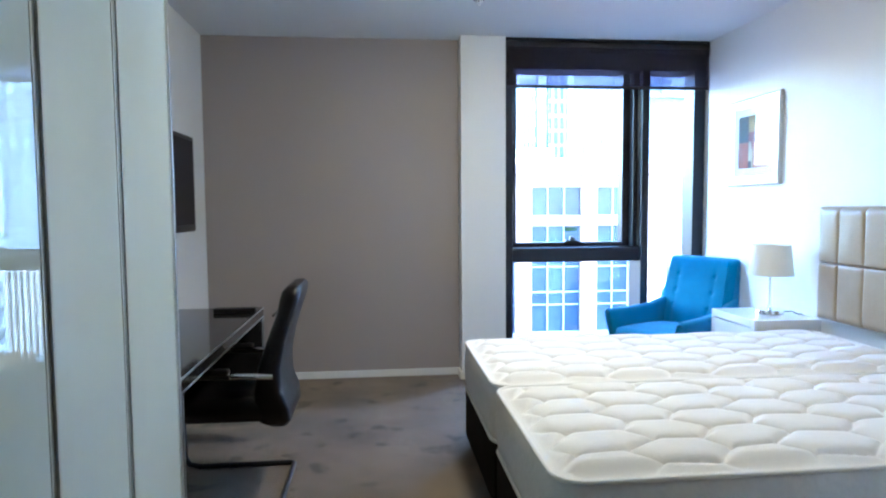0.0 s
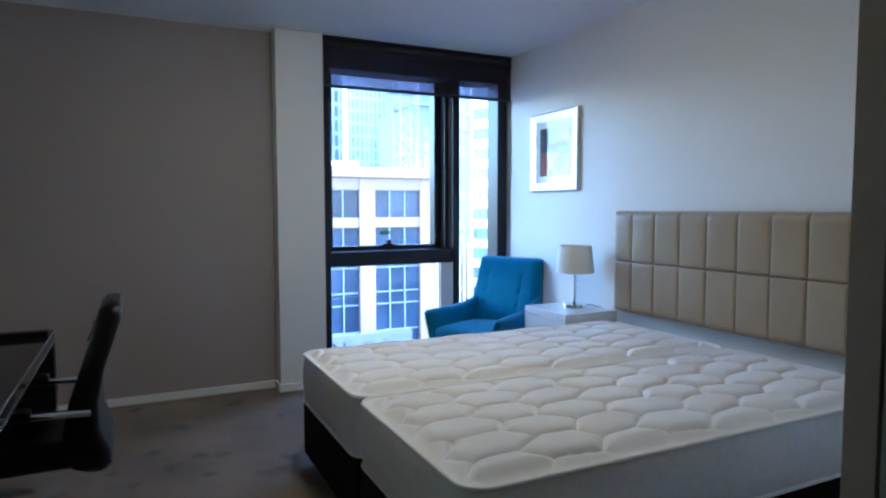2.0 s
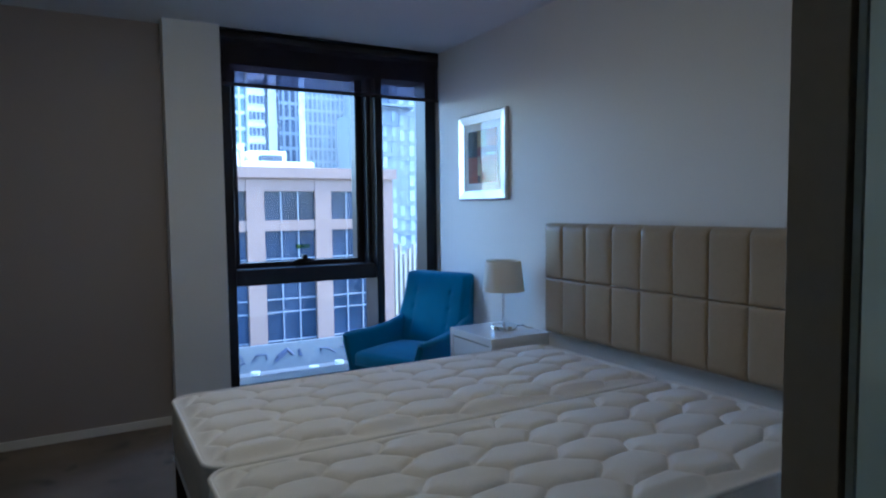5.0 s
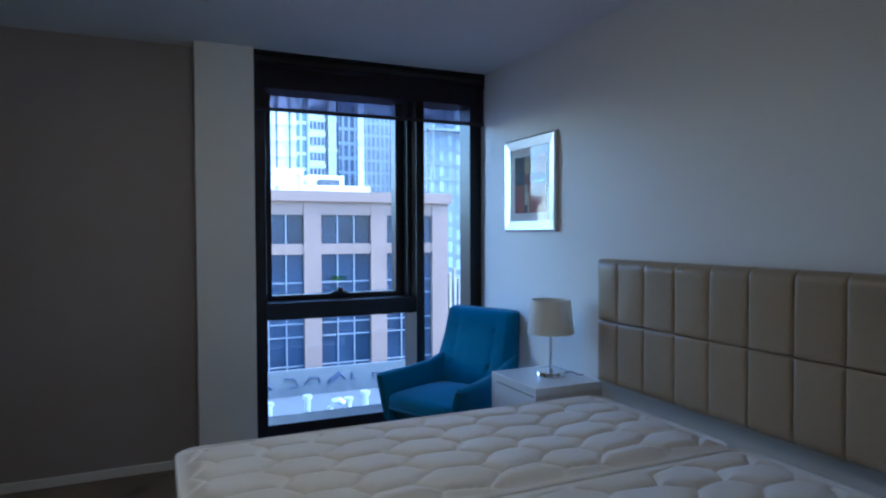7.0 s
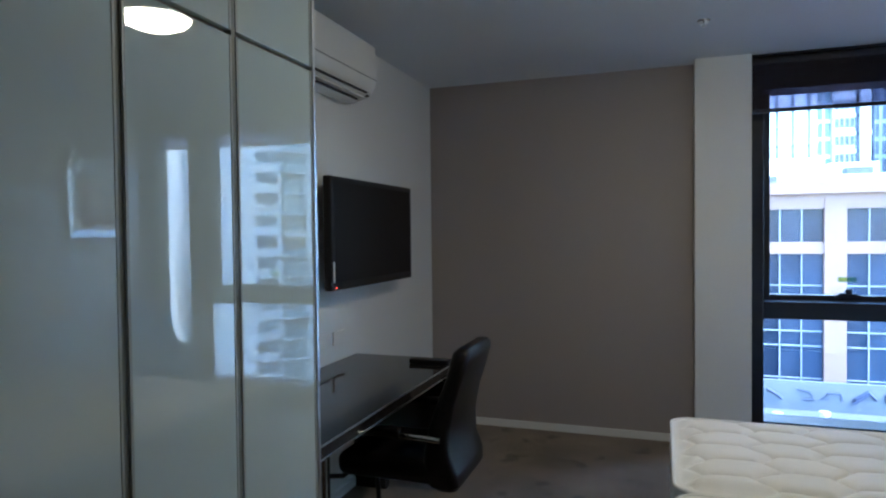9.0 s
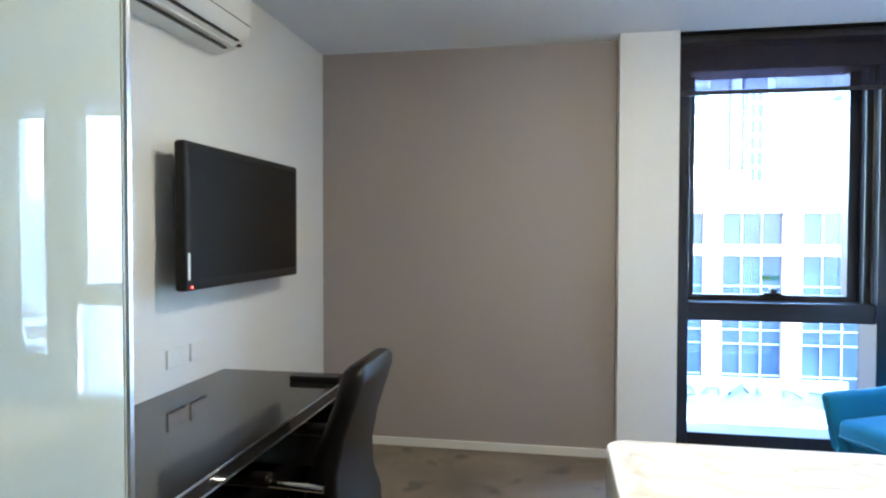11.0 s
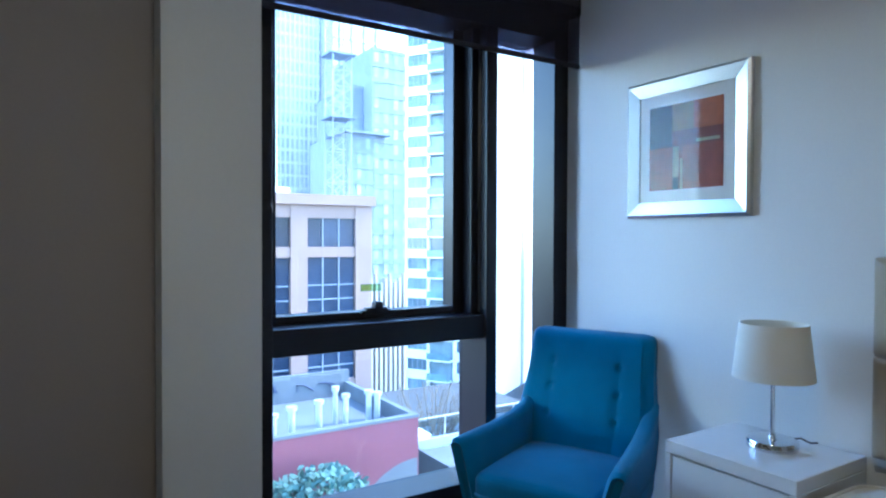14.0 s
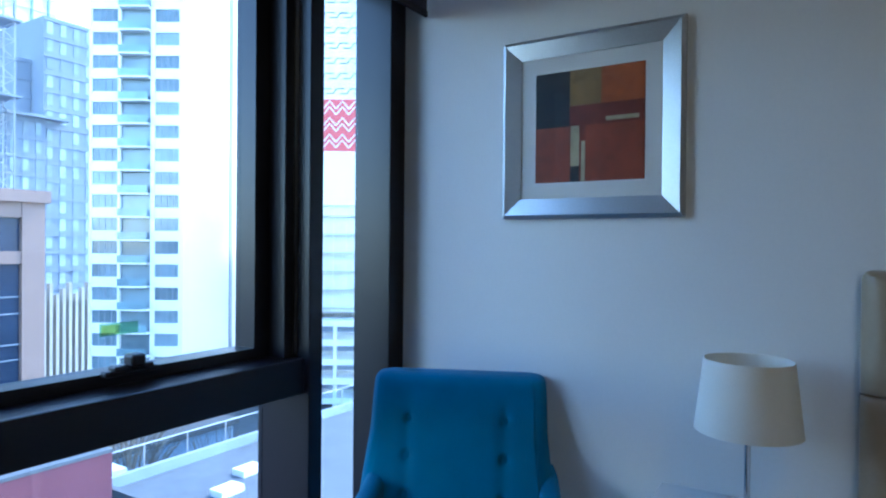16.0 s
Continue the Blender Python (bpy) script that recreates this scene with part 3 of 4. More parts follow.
def tufted_back():
    """Curved back whose front is drawn in along two rows of buttons."""
    rows = [(0.30, 0.14, 0.30, 0.30), (0.36, 0.135, 0.315, 0.315), (0.50, 0.165, 0.335, 0.322), (0.62, 0.205, 0.355, 0.312), (0.75, 0.245, 0.38, 0.298), (0.86, 0.272, 0.40, 0.295), (0.905, 0.285, 0.405, 0.293), (0.925, 0.30, 0.395, 0.284), (0.932, 0.325, 0.375, 0.25)]
    zs = [0.30 + 0.56 * k / 70 for k in range(71)] + [0.885, 0.905, 0.918, 0.926, 0.932]
    rings = []
    for z in zs:
        f, b, w = (float(np.interp(z, [r[0] for r in rows], [r[c] for r in rows])) for c in (1, 2, 3))
        r = min(0.045, abs(b - f) * 0.45)
        outline = rounded_rect(-w, w, f, b, r, 4)
        front = []
        for k in range(61):
            x = -(w - r) + 2 * (w - r) * k / 60
            dent = sum((0.0026 * math.exp(-((abs(x) - 0.16) ** 2) / 0.0005) + 0.024 * math.exp(-(((abs(x) - 0.16) ** 2) / 0.00014 + ((z - zb) ** 2) / 0.0002))) for zb in (0.56, 0.675, 0.79)) / 1.6
            dent *= min(1, max(0, (0.88 - z) / 0.06))
            swell = 0.012 * max(0.0, 1 - (x / w) ** 2)
            front.append((x - 0.022, f + dent - swell, z))
        rest = [(x - 0.022, y, z) for x, y in outline if y > f + 1e-6]
        # right side round the back to the left side, then along the front
        start = max(range(len(rest)), key=lambda q: rest[q][0] * 10 - rest[q][1])
        rest = rest[start:] + rest[:start]
        rings.append(rest + front)
    return loft(rings)


back = part("backrest", tufted_back(), BLUE, arm, smooth=True)
for sx in (-0.182, 0.138):
    for z, y in ((0.56, 0.190), (0.675, 0.228), (0.79, 0.262)):
        part("button", lathe([(0.003, -0.004), (0.008, -0.003), (0.0105, 0.001), (0.005, 0.006)], 12), BLUE, back, smooth=True).matrix_local = pose(sx, y + 0.004, z, 72)
for sx in (-1, 1):
    rings = []
    # y, bottom, top, thickness, outer x at the top, outward lean
    for y, z0, z1, thick, out, lean in ((-0.335, 0.27, 0.515, 0.03, 0.355, 0.28), (-0.35, 0.255, 0.53, 0.05, 0.366, 0.29), (-0.335, 0.235, 0.545, 0.066, 0.372, 0.30), (-0.25, 0.21, 0.55, 0.072, 0.366, 0.27), (-0.10, 0.20, 0.555, 0.075, 0.352, 0.22), (0.06, 0.20, 0.57, 0.075, 0.335, 0.16), (0.17, 0.20, 0.60, 0.07, 0.322, 0.11), (0.25, 0.21, 0.64, 0.06, 0.312, 0.08), (0.30, 0.24, 0.65, 0.045, 0.30, 0.06)):
        rings.append([(sx * (x + lean * (z - z1)), y, z) for x, z in rounded_rect(out - thick, out, z0, z1, thick * 0.42, 4)])
    part("arm", loft(rings), BLUE, arm, smooth=True)
for sx in (-1, 1):
    for y, lean in ((-0.24, -0.05), (0.24, 0.06)):
        rings = [[(sx * 0.24 + sx * 0.03 * (1 - t) + r * math.cos(a * math.tau / 10), y + lean * (1 - t) + r * math.sin(a * math.tau / 10), 0.21 * t) for a in range(10)] for t, r in ((0.0, 0.013), (1.0, 0.023))]
        part("leg", loft(rings), PALE_WOOD, arm, "tapered pale wooden leg", smooth=True)

# ---- desk side ----
desk = thing("desk", (-0.868, 3.015, 0), "glossy black desk with slab ends and silver edge lines", "desk")
DX0, DX1, DY = -0.318, 0.32, 0.765
part("desktop", box(DX0, DX1 - 0.002, -DY, DY, 0.715, 0.768, 0.002), BLACK_GLOSS, desk)
for s in (-1, 1):
    if s > 0:
        part("back_leg", box(DX0, DX0 + 0.2, DY - 0.05, DY, 0.0, 0.2, 0.002), BLACK_GLOSS, desk)
    low = 0.2 if s > 0 else 0.0
    g = part("end_slab", box(DX0, DX1 - 0.002, min(s * DY, s * (DY - 0.05)), max(s * DY, s * (DY - 0.05)), low, 0.714, 0.002), BLACK_GLOSS, desk)
    part("edge_line", boxes((DX1 - 0.0025, DX1, s * DY - 0.006 if s > 0 else s * DY, s * DY if s > 0 else s * DY + 0.006, low, 0.714)), ALU, g)
    part("edge_line", boxes((DX1 - 0.0025, DX1, *sorted((s * (DY - 0.044), s * (DY - 0.05))), low, 0.71)), ALU, g)
part("modesty_panel", box(DX0 + 0.05, DX0 + 0.07, -DY + 0.05, DY - 0.05, 0.48, 0.714), BLACK_GLOSS, desk)
part("edge_line", boxes((DX1 - 0.0025, DX1, -DY, DY, 0.761, 0.768)), ALU, desk, "thin silver edge line")
part("edge_line", boxes((DX1 - 0.0025, DX1, -DY, DY, 0.715, 0.721)), ALU, desk, "thin silver edge line")

chair = thing("desk_chair", (-0.60, 3.17, 0), "black leather cantilever desk chair pushed under the desk", "chair")
# local: front towards -x, width along y
rings = []
for z, f, b, w in ((0.36, 0.20, 0.285, 0.20), (0.385, 0.165, 0.30, 0.225), (0.44, 0.145, 0.295, 0.235), (0.52, 0.145, 0.265, 0.235), (0.62, 0.165, 0.262, 0.23), (0.74, 0.205, 0.285, 0.225), (0.86, 0.25, 0.325, 0.22), (0.92, 0.262, 0.345, 0.212), (0.955, 0.272, 0.35, 0.198), (0.975, 0.292, 0.34, 0.165)):
    rings.append([(x, y, z) for x, y in rounded_rect(f, b, -w, w, min(0.035, (b - f) * 0.45), 4)])
back = part("backrest", loft(rings), LEATHER, chair, smooth=True)
part("headrest_seam", tube([(0.238, -0.21, 0.855), (0.244, 0, 0.86), (0.238, 0.21, 0.855)], 0.005, 6), LEATHER, back)
bm = box(-0.27, 0.22, -0.235, 0.235, 0.385, 0.495, 0.045, 4)
part("seat", bm, LEATHER, chair, smooth=True)
for s in (-1, 1):
    y = s * 0.262
    part("armrest_rail", tube([(0.23, y, 0.60), (0.05, y, 0.605), (-0.16, y, 0.605), (-0.25, y, 0.595), (-0.285, y, 0.56), (-0.295, y, 0.50), (-0.295, y, 0.20), (-0.29, y, 0.06), (-0.27, y, 0.025), (-0.22, y, 0.013), (0.05, y, 0.013), (0.24, y, 0.013)], 0.0125, 12), BLACK_TUBE, chair, smooth=True)
    part("armrest_tube", tube([(0.24, y, 0.60), (0.06, y, 0.606)], 0.0135, 12), CHROME, chair, "chrome armrest bar", smooth=True)
    part("armrest_pad", box(-0.24, 0.06, y - 0.027, y + 0.027, 0.612, 0.64, 0.012, 3), LEATHER, chair, smooth=True)
    part("bolt", lathe([(0.014, -0.008), (0.014, 0.008)], 14), CHROME, chair).matrix_local = pose(0.205, s * 0.248, 0.60, 90)
part("floor_bar", tube([(0.24, -0.262, 0.013), (0.252, -0.25, 0.013), (0.252, 0.25, 0.013), (0.24, 0.262, 0.013)], 0.0125, 12), BLACK_TUBE, chair, smooth=True)
part("seat_bar", tube([(-0.295, -0.262, 0.39), (-0.25, -0.2, 0.374), (-0.25, 0.2, 0.374), (-0.295, 0.262, 0.39)], 0.011, 10), BLACK_TUBE, chair, smooth=True)

box_thing = thing("black_box", (-0.665, 3.62, 0.768), "small flat black box lying on the desk", "box")
part("body", box(-0.11, 0.11, -0.03, 0.03, 0.0, 0.026, 0.006), DARK_PLASTIC, box_thing)

tv = thing("television", (-1.06, 3.80, 1.18), "black flat television switched off on a wall bracket", "television")
part("back_cover", box(-0.095, -0.038, -0.45, 0.45, 0.08, 0.52, 0.014, 3), DARK_PLASTIC, tv, smooth=True)
part("bezel", box(-0.042, 0.008, -0.54, 0.54, 0.0, 0.59, 0.014, 4), DARK_PLASTIC, tv, smooth=True)
part("screen", box(0.0075, 0.009, -0.505, 0.505, 0.045, 0.56), SCREEN, tv)
part("sticker", boxes((0.0078, 0.0092, -0.523, -0.509, 0.045, 0.15)), WHITE_PLASTIC, tv, "small white sticker on the bezel")
part("standby_light", boxes((0.008, 0.0095, -0.50, -0.492, 0.012, 0.018)), glow("red standby light", (1.0, 0.05, 0.03), 0.4), tv)
part("wall_bracket", boxes((-0.129, -0.122, -0.2, 0.2, 0.12, 0.48), (-0.122, -0.08, -0.18, -0.14, 0.14, 0.46), (-0.122, -0.08, 0.14, 0.18, 0.14, 0.46)), BLACK_TUBE, tv)

ac = thing("air_conditioner", (L, 3.29, 2.272), "white split air conditioner high on the wall", "air conditioner")
rings = []
for y in (-0.41, -0.405, 0.405, 0.41):
    k = 0.006 if abs(y) > 0.408 else 0
    rings.append([(x, y, z) for x, z in ((0.002, 0.26 - k), (0.165 - k, 0.26 - k), (0.19 - k, 0.24), (0.196 - k, 0.06), (0.185 - k, 0.015), (0.15, -0.03 + k), (0.06, -0.055 + k), (0.002, -0.055 + k))])
part("housing", loft(rings), WHITE_PLASTIC, ac, smooth=True)
part("front_seam", boxes((0.1925, 0.1975, -0.40, 0.40, 0.055, 0.058)), material("grey gap", (0.12, 0.12, 0.12), 0.6), ac)
for k, (x, z) in enumerate(((0.165, -0.016), (0.135, -0.037), (0.105, -0.046))):
    part("louvre", boxes((x - 0.008, x + 0.008, -0.36, 0.34, z - 0.006, z)), WHITE_PLASTIC if k == 1 else DARK_PLASTIC, ac)
part("sensor", boxes((0.14, 0.16, 0.365, 0.385, -0.034, -0.026)), DARK_PLASTIC, ac)
for y in (3.395, 3.563):
    plate = thing("power_outlet", (L, y, 0.896), "white double power outlet plate on the wall", "outlet", "outlets above the desk")
    part("plate", box(0.0, 0.012, -0.063, 0.063, -0.038, 0.038, 0.003), WHITE_PLASTIC, plate)
    for s in (-0.026, 0.026):
        part("switch", box(0.011, 0.0135, s - 0.008, s + 0.008, 0.014, 0.026, 0.001), WHITE_PLASTIC, plate)

# ---- ceiling fittings ----
oyster = thing("ceiling_light", (0.78, 3.06, CEIL), "round opal flush ceiling light, switched on", "ceiling light")
part("rim", lathe([(0.185, -0.03), (0.19, -0.002), (0.18, 0.0)], 40), WHITE_PLASTIC, oyster, smooth=True)
part("diffuser", lathe([(0.02, -0.085), (0.09, -0.078), (0.15, -0.055), (0.178, -0.025)], 40), glow("lit opal glass", (1.0, 0.88, 0.60), 2.7), oyster, smooth=True)
sprinkler = thing("sprinkler_head", (0.735, 4.15, CEIL), "small chrome sprinkler head in the ceiling", "sprinkler")
part("rose", lathe([(0.03, -0.008), (0.035, 0.0)], 20), CHROME, sprinkler)
part("nozzle", lathe([(0.016, -0.03), (0.006, -0.026), (0.006, -0.008)], 14), CHROME, sprinkler)
label_strip = thing("glass_sticker", (1.69, 5.3245, 1.13), "faded green and yellow sticker on the window glass", "sticker")
part("backing", boxes((-0.055, 0.055, -0.0008, 0.0, -0.017, 0.017)), glass("sticker green", (0.6, 0.78, 0.6)), label_strip)
part("print_band", boxes((-0.05, 0.0, -0.0014, -0.0008, -0.012, 0.012)), glass("sticker yellow", (0.9, 0.9, 0.55)), label_strip)

# ---- the city outside ----
GROUND = -24.0
structure("ground", box(-1500, 1500, 8, 2500, GROUND - 1, GROUND), ASPHALT, "grey asphalt street far below", "ground")
structure("ground_near", box(-1500, 1500, -800, 8, GROUND - 1.02, GROUND - 0.02), ASPHALT, "grey street below the building", "ground")


def office_building():
    """Pink concrete office block with recessed window bays."""
    o = thing("office_building", (0, 48.7, GROUND), "pink beige concrete office block with recessed blue windows", "building")
    top = 4.65 - GROUND
    z = lambda v: v - GROUND
    part("wall", box(-26, 22.6, 0.5, 22, 0, z(3.85)), PINK, o)
    part("parapet", box(-26.3, 22.85, -0.3, 22.3, z(3.85), top), PINK, o)
    starts = [17.25 - 5.25 * k for k in range(6)]
    rows = ((0.65, 2.85, ()), (-9.7, -0.15, (-2.3, -3.4, -5.4, -6.4, -8.6)), (-19.5, -10.6, (-12.8, -15.0, -17.2)))
    xs = [-26] + [v for s in reversed(starts) for v in (s, s + 3.95)] + [22.6]
    for a, b in zip(xs[0::2], xs[1::2]):
        part("pier", box(a, b, -0.02, 0.5, 0, z(3.85)), PINK, o)
    bands = ((-24.0, -19.5), (-10.6, -9.7), (-0.15, 0.65), (2.85, 3.85))
    for s in starts:
        for a, b in bands:
            part("spandrel", box(s, s + 3.95, 0.05, 0.5, z(a), z(b)), PINK, o)
        for a, b, lines in rows:
            for k in range(3):
                w = 3.95 / 3
                p = part("pane", box(s + k * w + 0.04, s + k * w + w - 0.04, 0.3, 0.36, z(a), z(b)), BLUE_GLASS, o)
                if k:
                    part("mullion", boxes((s + k * w - 0.04, s + k * w + 0.04, 0.2, 0.36, z(a), z(b))), MULLION, p)
            for v in lines:
                part("transom", boxes((s, s + 3.95, 0.2, 0.3, z(v) - 0.04, z(v) + 0.04)), MULLION, o)
    part("plant_room", box(3.6, 11.3, 3.0, 10, top, top + 1.9), WHITE_TOWER, o)
    part("plant_room", box(11.6, 14.5, 2.6, 9, top, top + 1.45), WHITE_TOWER, o)
    part("roof_slab", box(9.0, 16.2, 0.9, 2.5, top, top + 0.5, 0.05), WHITE_TOWER, o)
    part("roof_unit", box(12.2, 13.8, 1.1, 2.3, top + 0.5, top + 1.0, 0.05), ROOFING, o)
    part("roof_unit", box(6.0, 8.0, 0.8, 2.4, top, top + 0.55, 0.05), ROOFING, o)
    for x in (6.2, 8.4, 10.6):
        part("flue", lathe([(0.16, 0.0), (0.16, 1.1), (0.25, 1.15), (0.25, 1.35)], 10, (x, 1.0, top)), STEEL, o)


MULLION = material("pale window mullion", (0.24, 0.26, 0.30), 0.5, spread=0.05, grain=2)
office_building()


def white_tower():
    """White apartment tower with two window columns and a balcony column between them."""
    t = thing("apartment_tower", (47.7, 88.9, GROUND), "tall white apartment tower with teal balconies", "building")
    t.matrix_world = pose(47.7, 88.9, GROUND, 0, 0, -58.05)
    h = 88.0
    part("core", box(0.2, 12.5, 0.5, 30, 0, h), WHITE_TOWER, t)
    part("side_groove", box(12.45, 12.62, 18.6, 19.9, 0, h), SLATE, t)
    for a, b in ((0, 0.35), (3.8, 4.15), (8.2, 8.75), (12.0, 12.6)):
        part("pier", box(a, b, 0, 0.55, 0, h), WHITE_TOWER, t)
    for k in range(28):
        z = 53.3 - 3.1 * (k - 8)
        if z < 3:
            break
        for a, b in ((0.35, 3.8), (8.75, 12.0)):
            part("spandrel", box(a, b, 0.04, 0.5, z - 3.1, z - 1.72), WHITE_TOWER, t)
            p = part("pane", box(a, b, 0.25, 0.3, z - 1.72, z), HAZED_WINDOW_GLASS, t)
            for j in (1, 2, 3):
                x = a + (b - a) * j / 4
                part("mullion", boxes((x - 0.035, x + 0.035, 0.2, 0.26, z - 1.72, z)), MULLION, p)
        part("balcony_slab", box(4.15, 8.2, -0.9, 0.5, z - 3.1, z - 2.9), WHITE_TOWER, t)
        part("balcony_glass", box(4.2, 8.15, -0.86, -0.82, z - 2.9, z - 1.9), TEAL_GLASS, t)
        part("balcony_door", box(4.15, 8.2, 0.44, 0.49, z - 2.9, z), HAZED_WINDOW_GLASS, t)


white_tower()


def banded_tower(name, label, x0, x1, y, z1, body, slab_mat, pitch=3.2, fins=0, fin_mat=None, depth=20):
    """A far tower: glazed body with proud floor edges and upright fins."""
    t = thing(name, (x0, y, GROUND), label, "building")
    w, h = x1 - x0, z1 - GROUND
    part("body", box(0, w, 0, depth, 0, h), body, t)
    n = int((h - 14) / pitch)
    for k in range(n):
        z = h - k * pitch
        part("floor_edge", box(-0.15, w + 0.15, -0.2, 0.02, z - 0.7, z), slab_mat, t)
    for k in range(fins):
        x = w * (k + 0.5) / fins
        part("fin", box(x - 0.22, x + 0.22, -0.3, 0.0, 12, h), fin_mat or slab_mat, t)
    return t


banded_tower("office_tower", "far white tower with dark upright bands", 12, 28.6, 140, 90, WHITE_TOWER, WHITE_TOWER, 3.4, 6, HAZED_NAVY)
banded_tower("office_tower", "far teal glass tower sliver between pale towers", 28.8, 31.3, 142, 84, TEAL_GLASS, HAZED_TOWER, 3.4, 1)
grid_tower = banded_tower("office_tower", "far white apartment tower with dark square windows", 31.4, 34.9, 140, 88, WHITE_TOWER, WHITE_TOWER, 3.4, 0)
for k in range(24):
    for c in range(4):
        part("window", box(0.2 + 0.86 * c, 0.74 + 0.86 * c, -0.35, -0.1, 88 - GROUND - 3.4 * k - 2.5, 88 - GROUND - 3.4 * k - 0.9), HAZED_NAVY, grid_tower)
banded_tower("office_tower", "far narrow dark glass slot tower", 35.0, 35.7, 141, 88, HAZED_NAVY, HAZED_NAVY, 3.4)
banded_tower("office_tower", "far white tower with plain facade", 35.8, 37.6, 140, 88, WHITE_TOWER, HAZED_TOWER, 6.8)
banded_tower("office_tower", "far dark navy glass tower", 37.8, 41.9, 138, 92, HAZED_NAVY, SLATE, 3.2, 3, SLATE)
banded_tower("office_tower", "far blue glass tower with many floors, paled by painted haze", 49.6, 60.5, 158, 110, HAZED_SITE_GLASS, WHITE_TOWER, 3.2, 9, WHITE_TOWER)
banded_tower("office_tower", "pale blue apartment tower with haze painted in", 60.8, 74.0, 150, 96, HAZED_TOWER, WHITE_TOWER, 3.2, 4, TEAL_GLASS)
banded_tower("glass_tower", "dark blue glass tower with pale floor bands", 104, 119, 114, 78, HAZED_WINDOW_GLASS, HAZE_GLASS, 3.2, 2, HAZE_GLASS)
banded_tower("office_tower", "white tower edge beside a blue glass tower", 96, 103.8, 113, 80, WHITE_TOWER, HAZED_TOWER, 6.8)
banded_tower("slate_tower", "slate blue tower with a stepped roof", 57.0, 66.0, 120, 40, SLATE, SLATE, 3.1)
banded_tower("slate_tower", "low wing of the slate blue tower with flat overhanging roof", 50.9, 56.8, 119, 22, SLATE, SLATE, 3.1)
# small pale windows of the slate towers, haze painted into their glazing
for ob, cols, floors in [(o, c, f) for o, c, f in zip([o for o in scene.objects if o.name.startswith("slate_tower")], (4, 3, 1), (16, 12, 14))]:
    w = max(v[0] for v in ob.children[0].bound_box)
    h = max(v[2] for v in ob.children[0].bound_box)
    for k in range(floors):
        for c in range(cols):
            x = w * (c + 0.5) / cols
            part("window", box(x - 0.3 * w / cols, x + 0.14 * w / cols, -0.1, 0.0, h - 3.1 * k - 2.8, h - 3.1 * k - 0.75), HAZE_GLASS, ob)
cap = thing("roof_canopy", (55.2, 123, 22.0), "thin flat roof slab on the slate tower wing", "roof")
part("slab", box(-5.0, 5.0, -5.5, 6, 0.0, 0.5), SLATE, cap)
banded_tower("slate_tower", "middle step of the slate blue tower", 54.6, 56.9, 124.2, 33, SLATE, SLATE, 3.1)


def lattice_mast():
    m = thing("construction_mast", (48.4, 117, GROUND), "steel lattice construction mast beside a new tower", "mast")
    h, w = 90, 1.9
    for sx in (-1, 1):
        for sy in (-1, 1):
            part("leg", boxes((sx * w - 0.11, sx * w + 0.11, sy * w - 0.11, sy * w + 0.11, 0, h)), STEEL, m)
    for k in range(26):
        z = h - 3.0 * k
        for s in (-1, 1):
            bm = tube([(-w, s * w, z), (w, s * w, z - 3)], 0.08, 4)
            tube([(-w, s * w, z), (w, s * w, z)], 0.08, 4, bm=bm)
            tube([(w, s * w, z), (-w, s * w, z - 3)], 0.07, 4, bm=bm)
            part("brace", bm, STEEL, m)
    for z in (48, 60, 84):
        part("platform", boxes((-w - 0.8, w + 0.8, -w - 0.8, w + 0.8, z, z + 0.35)), SLATE, m)


lattice_mast()


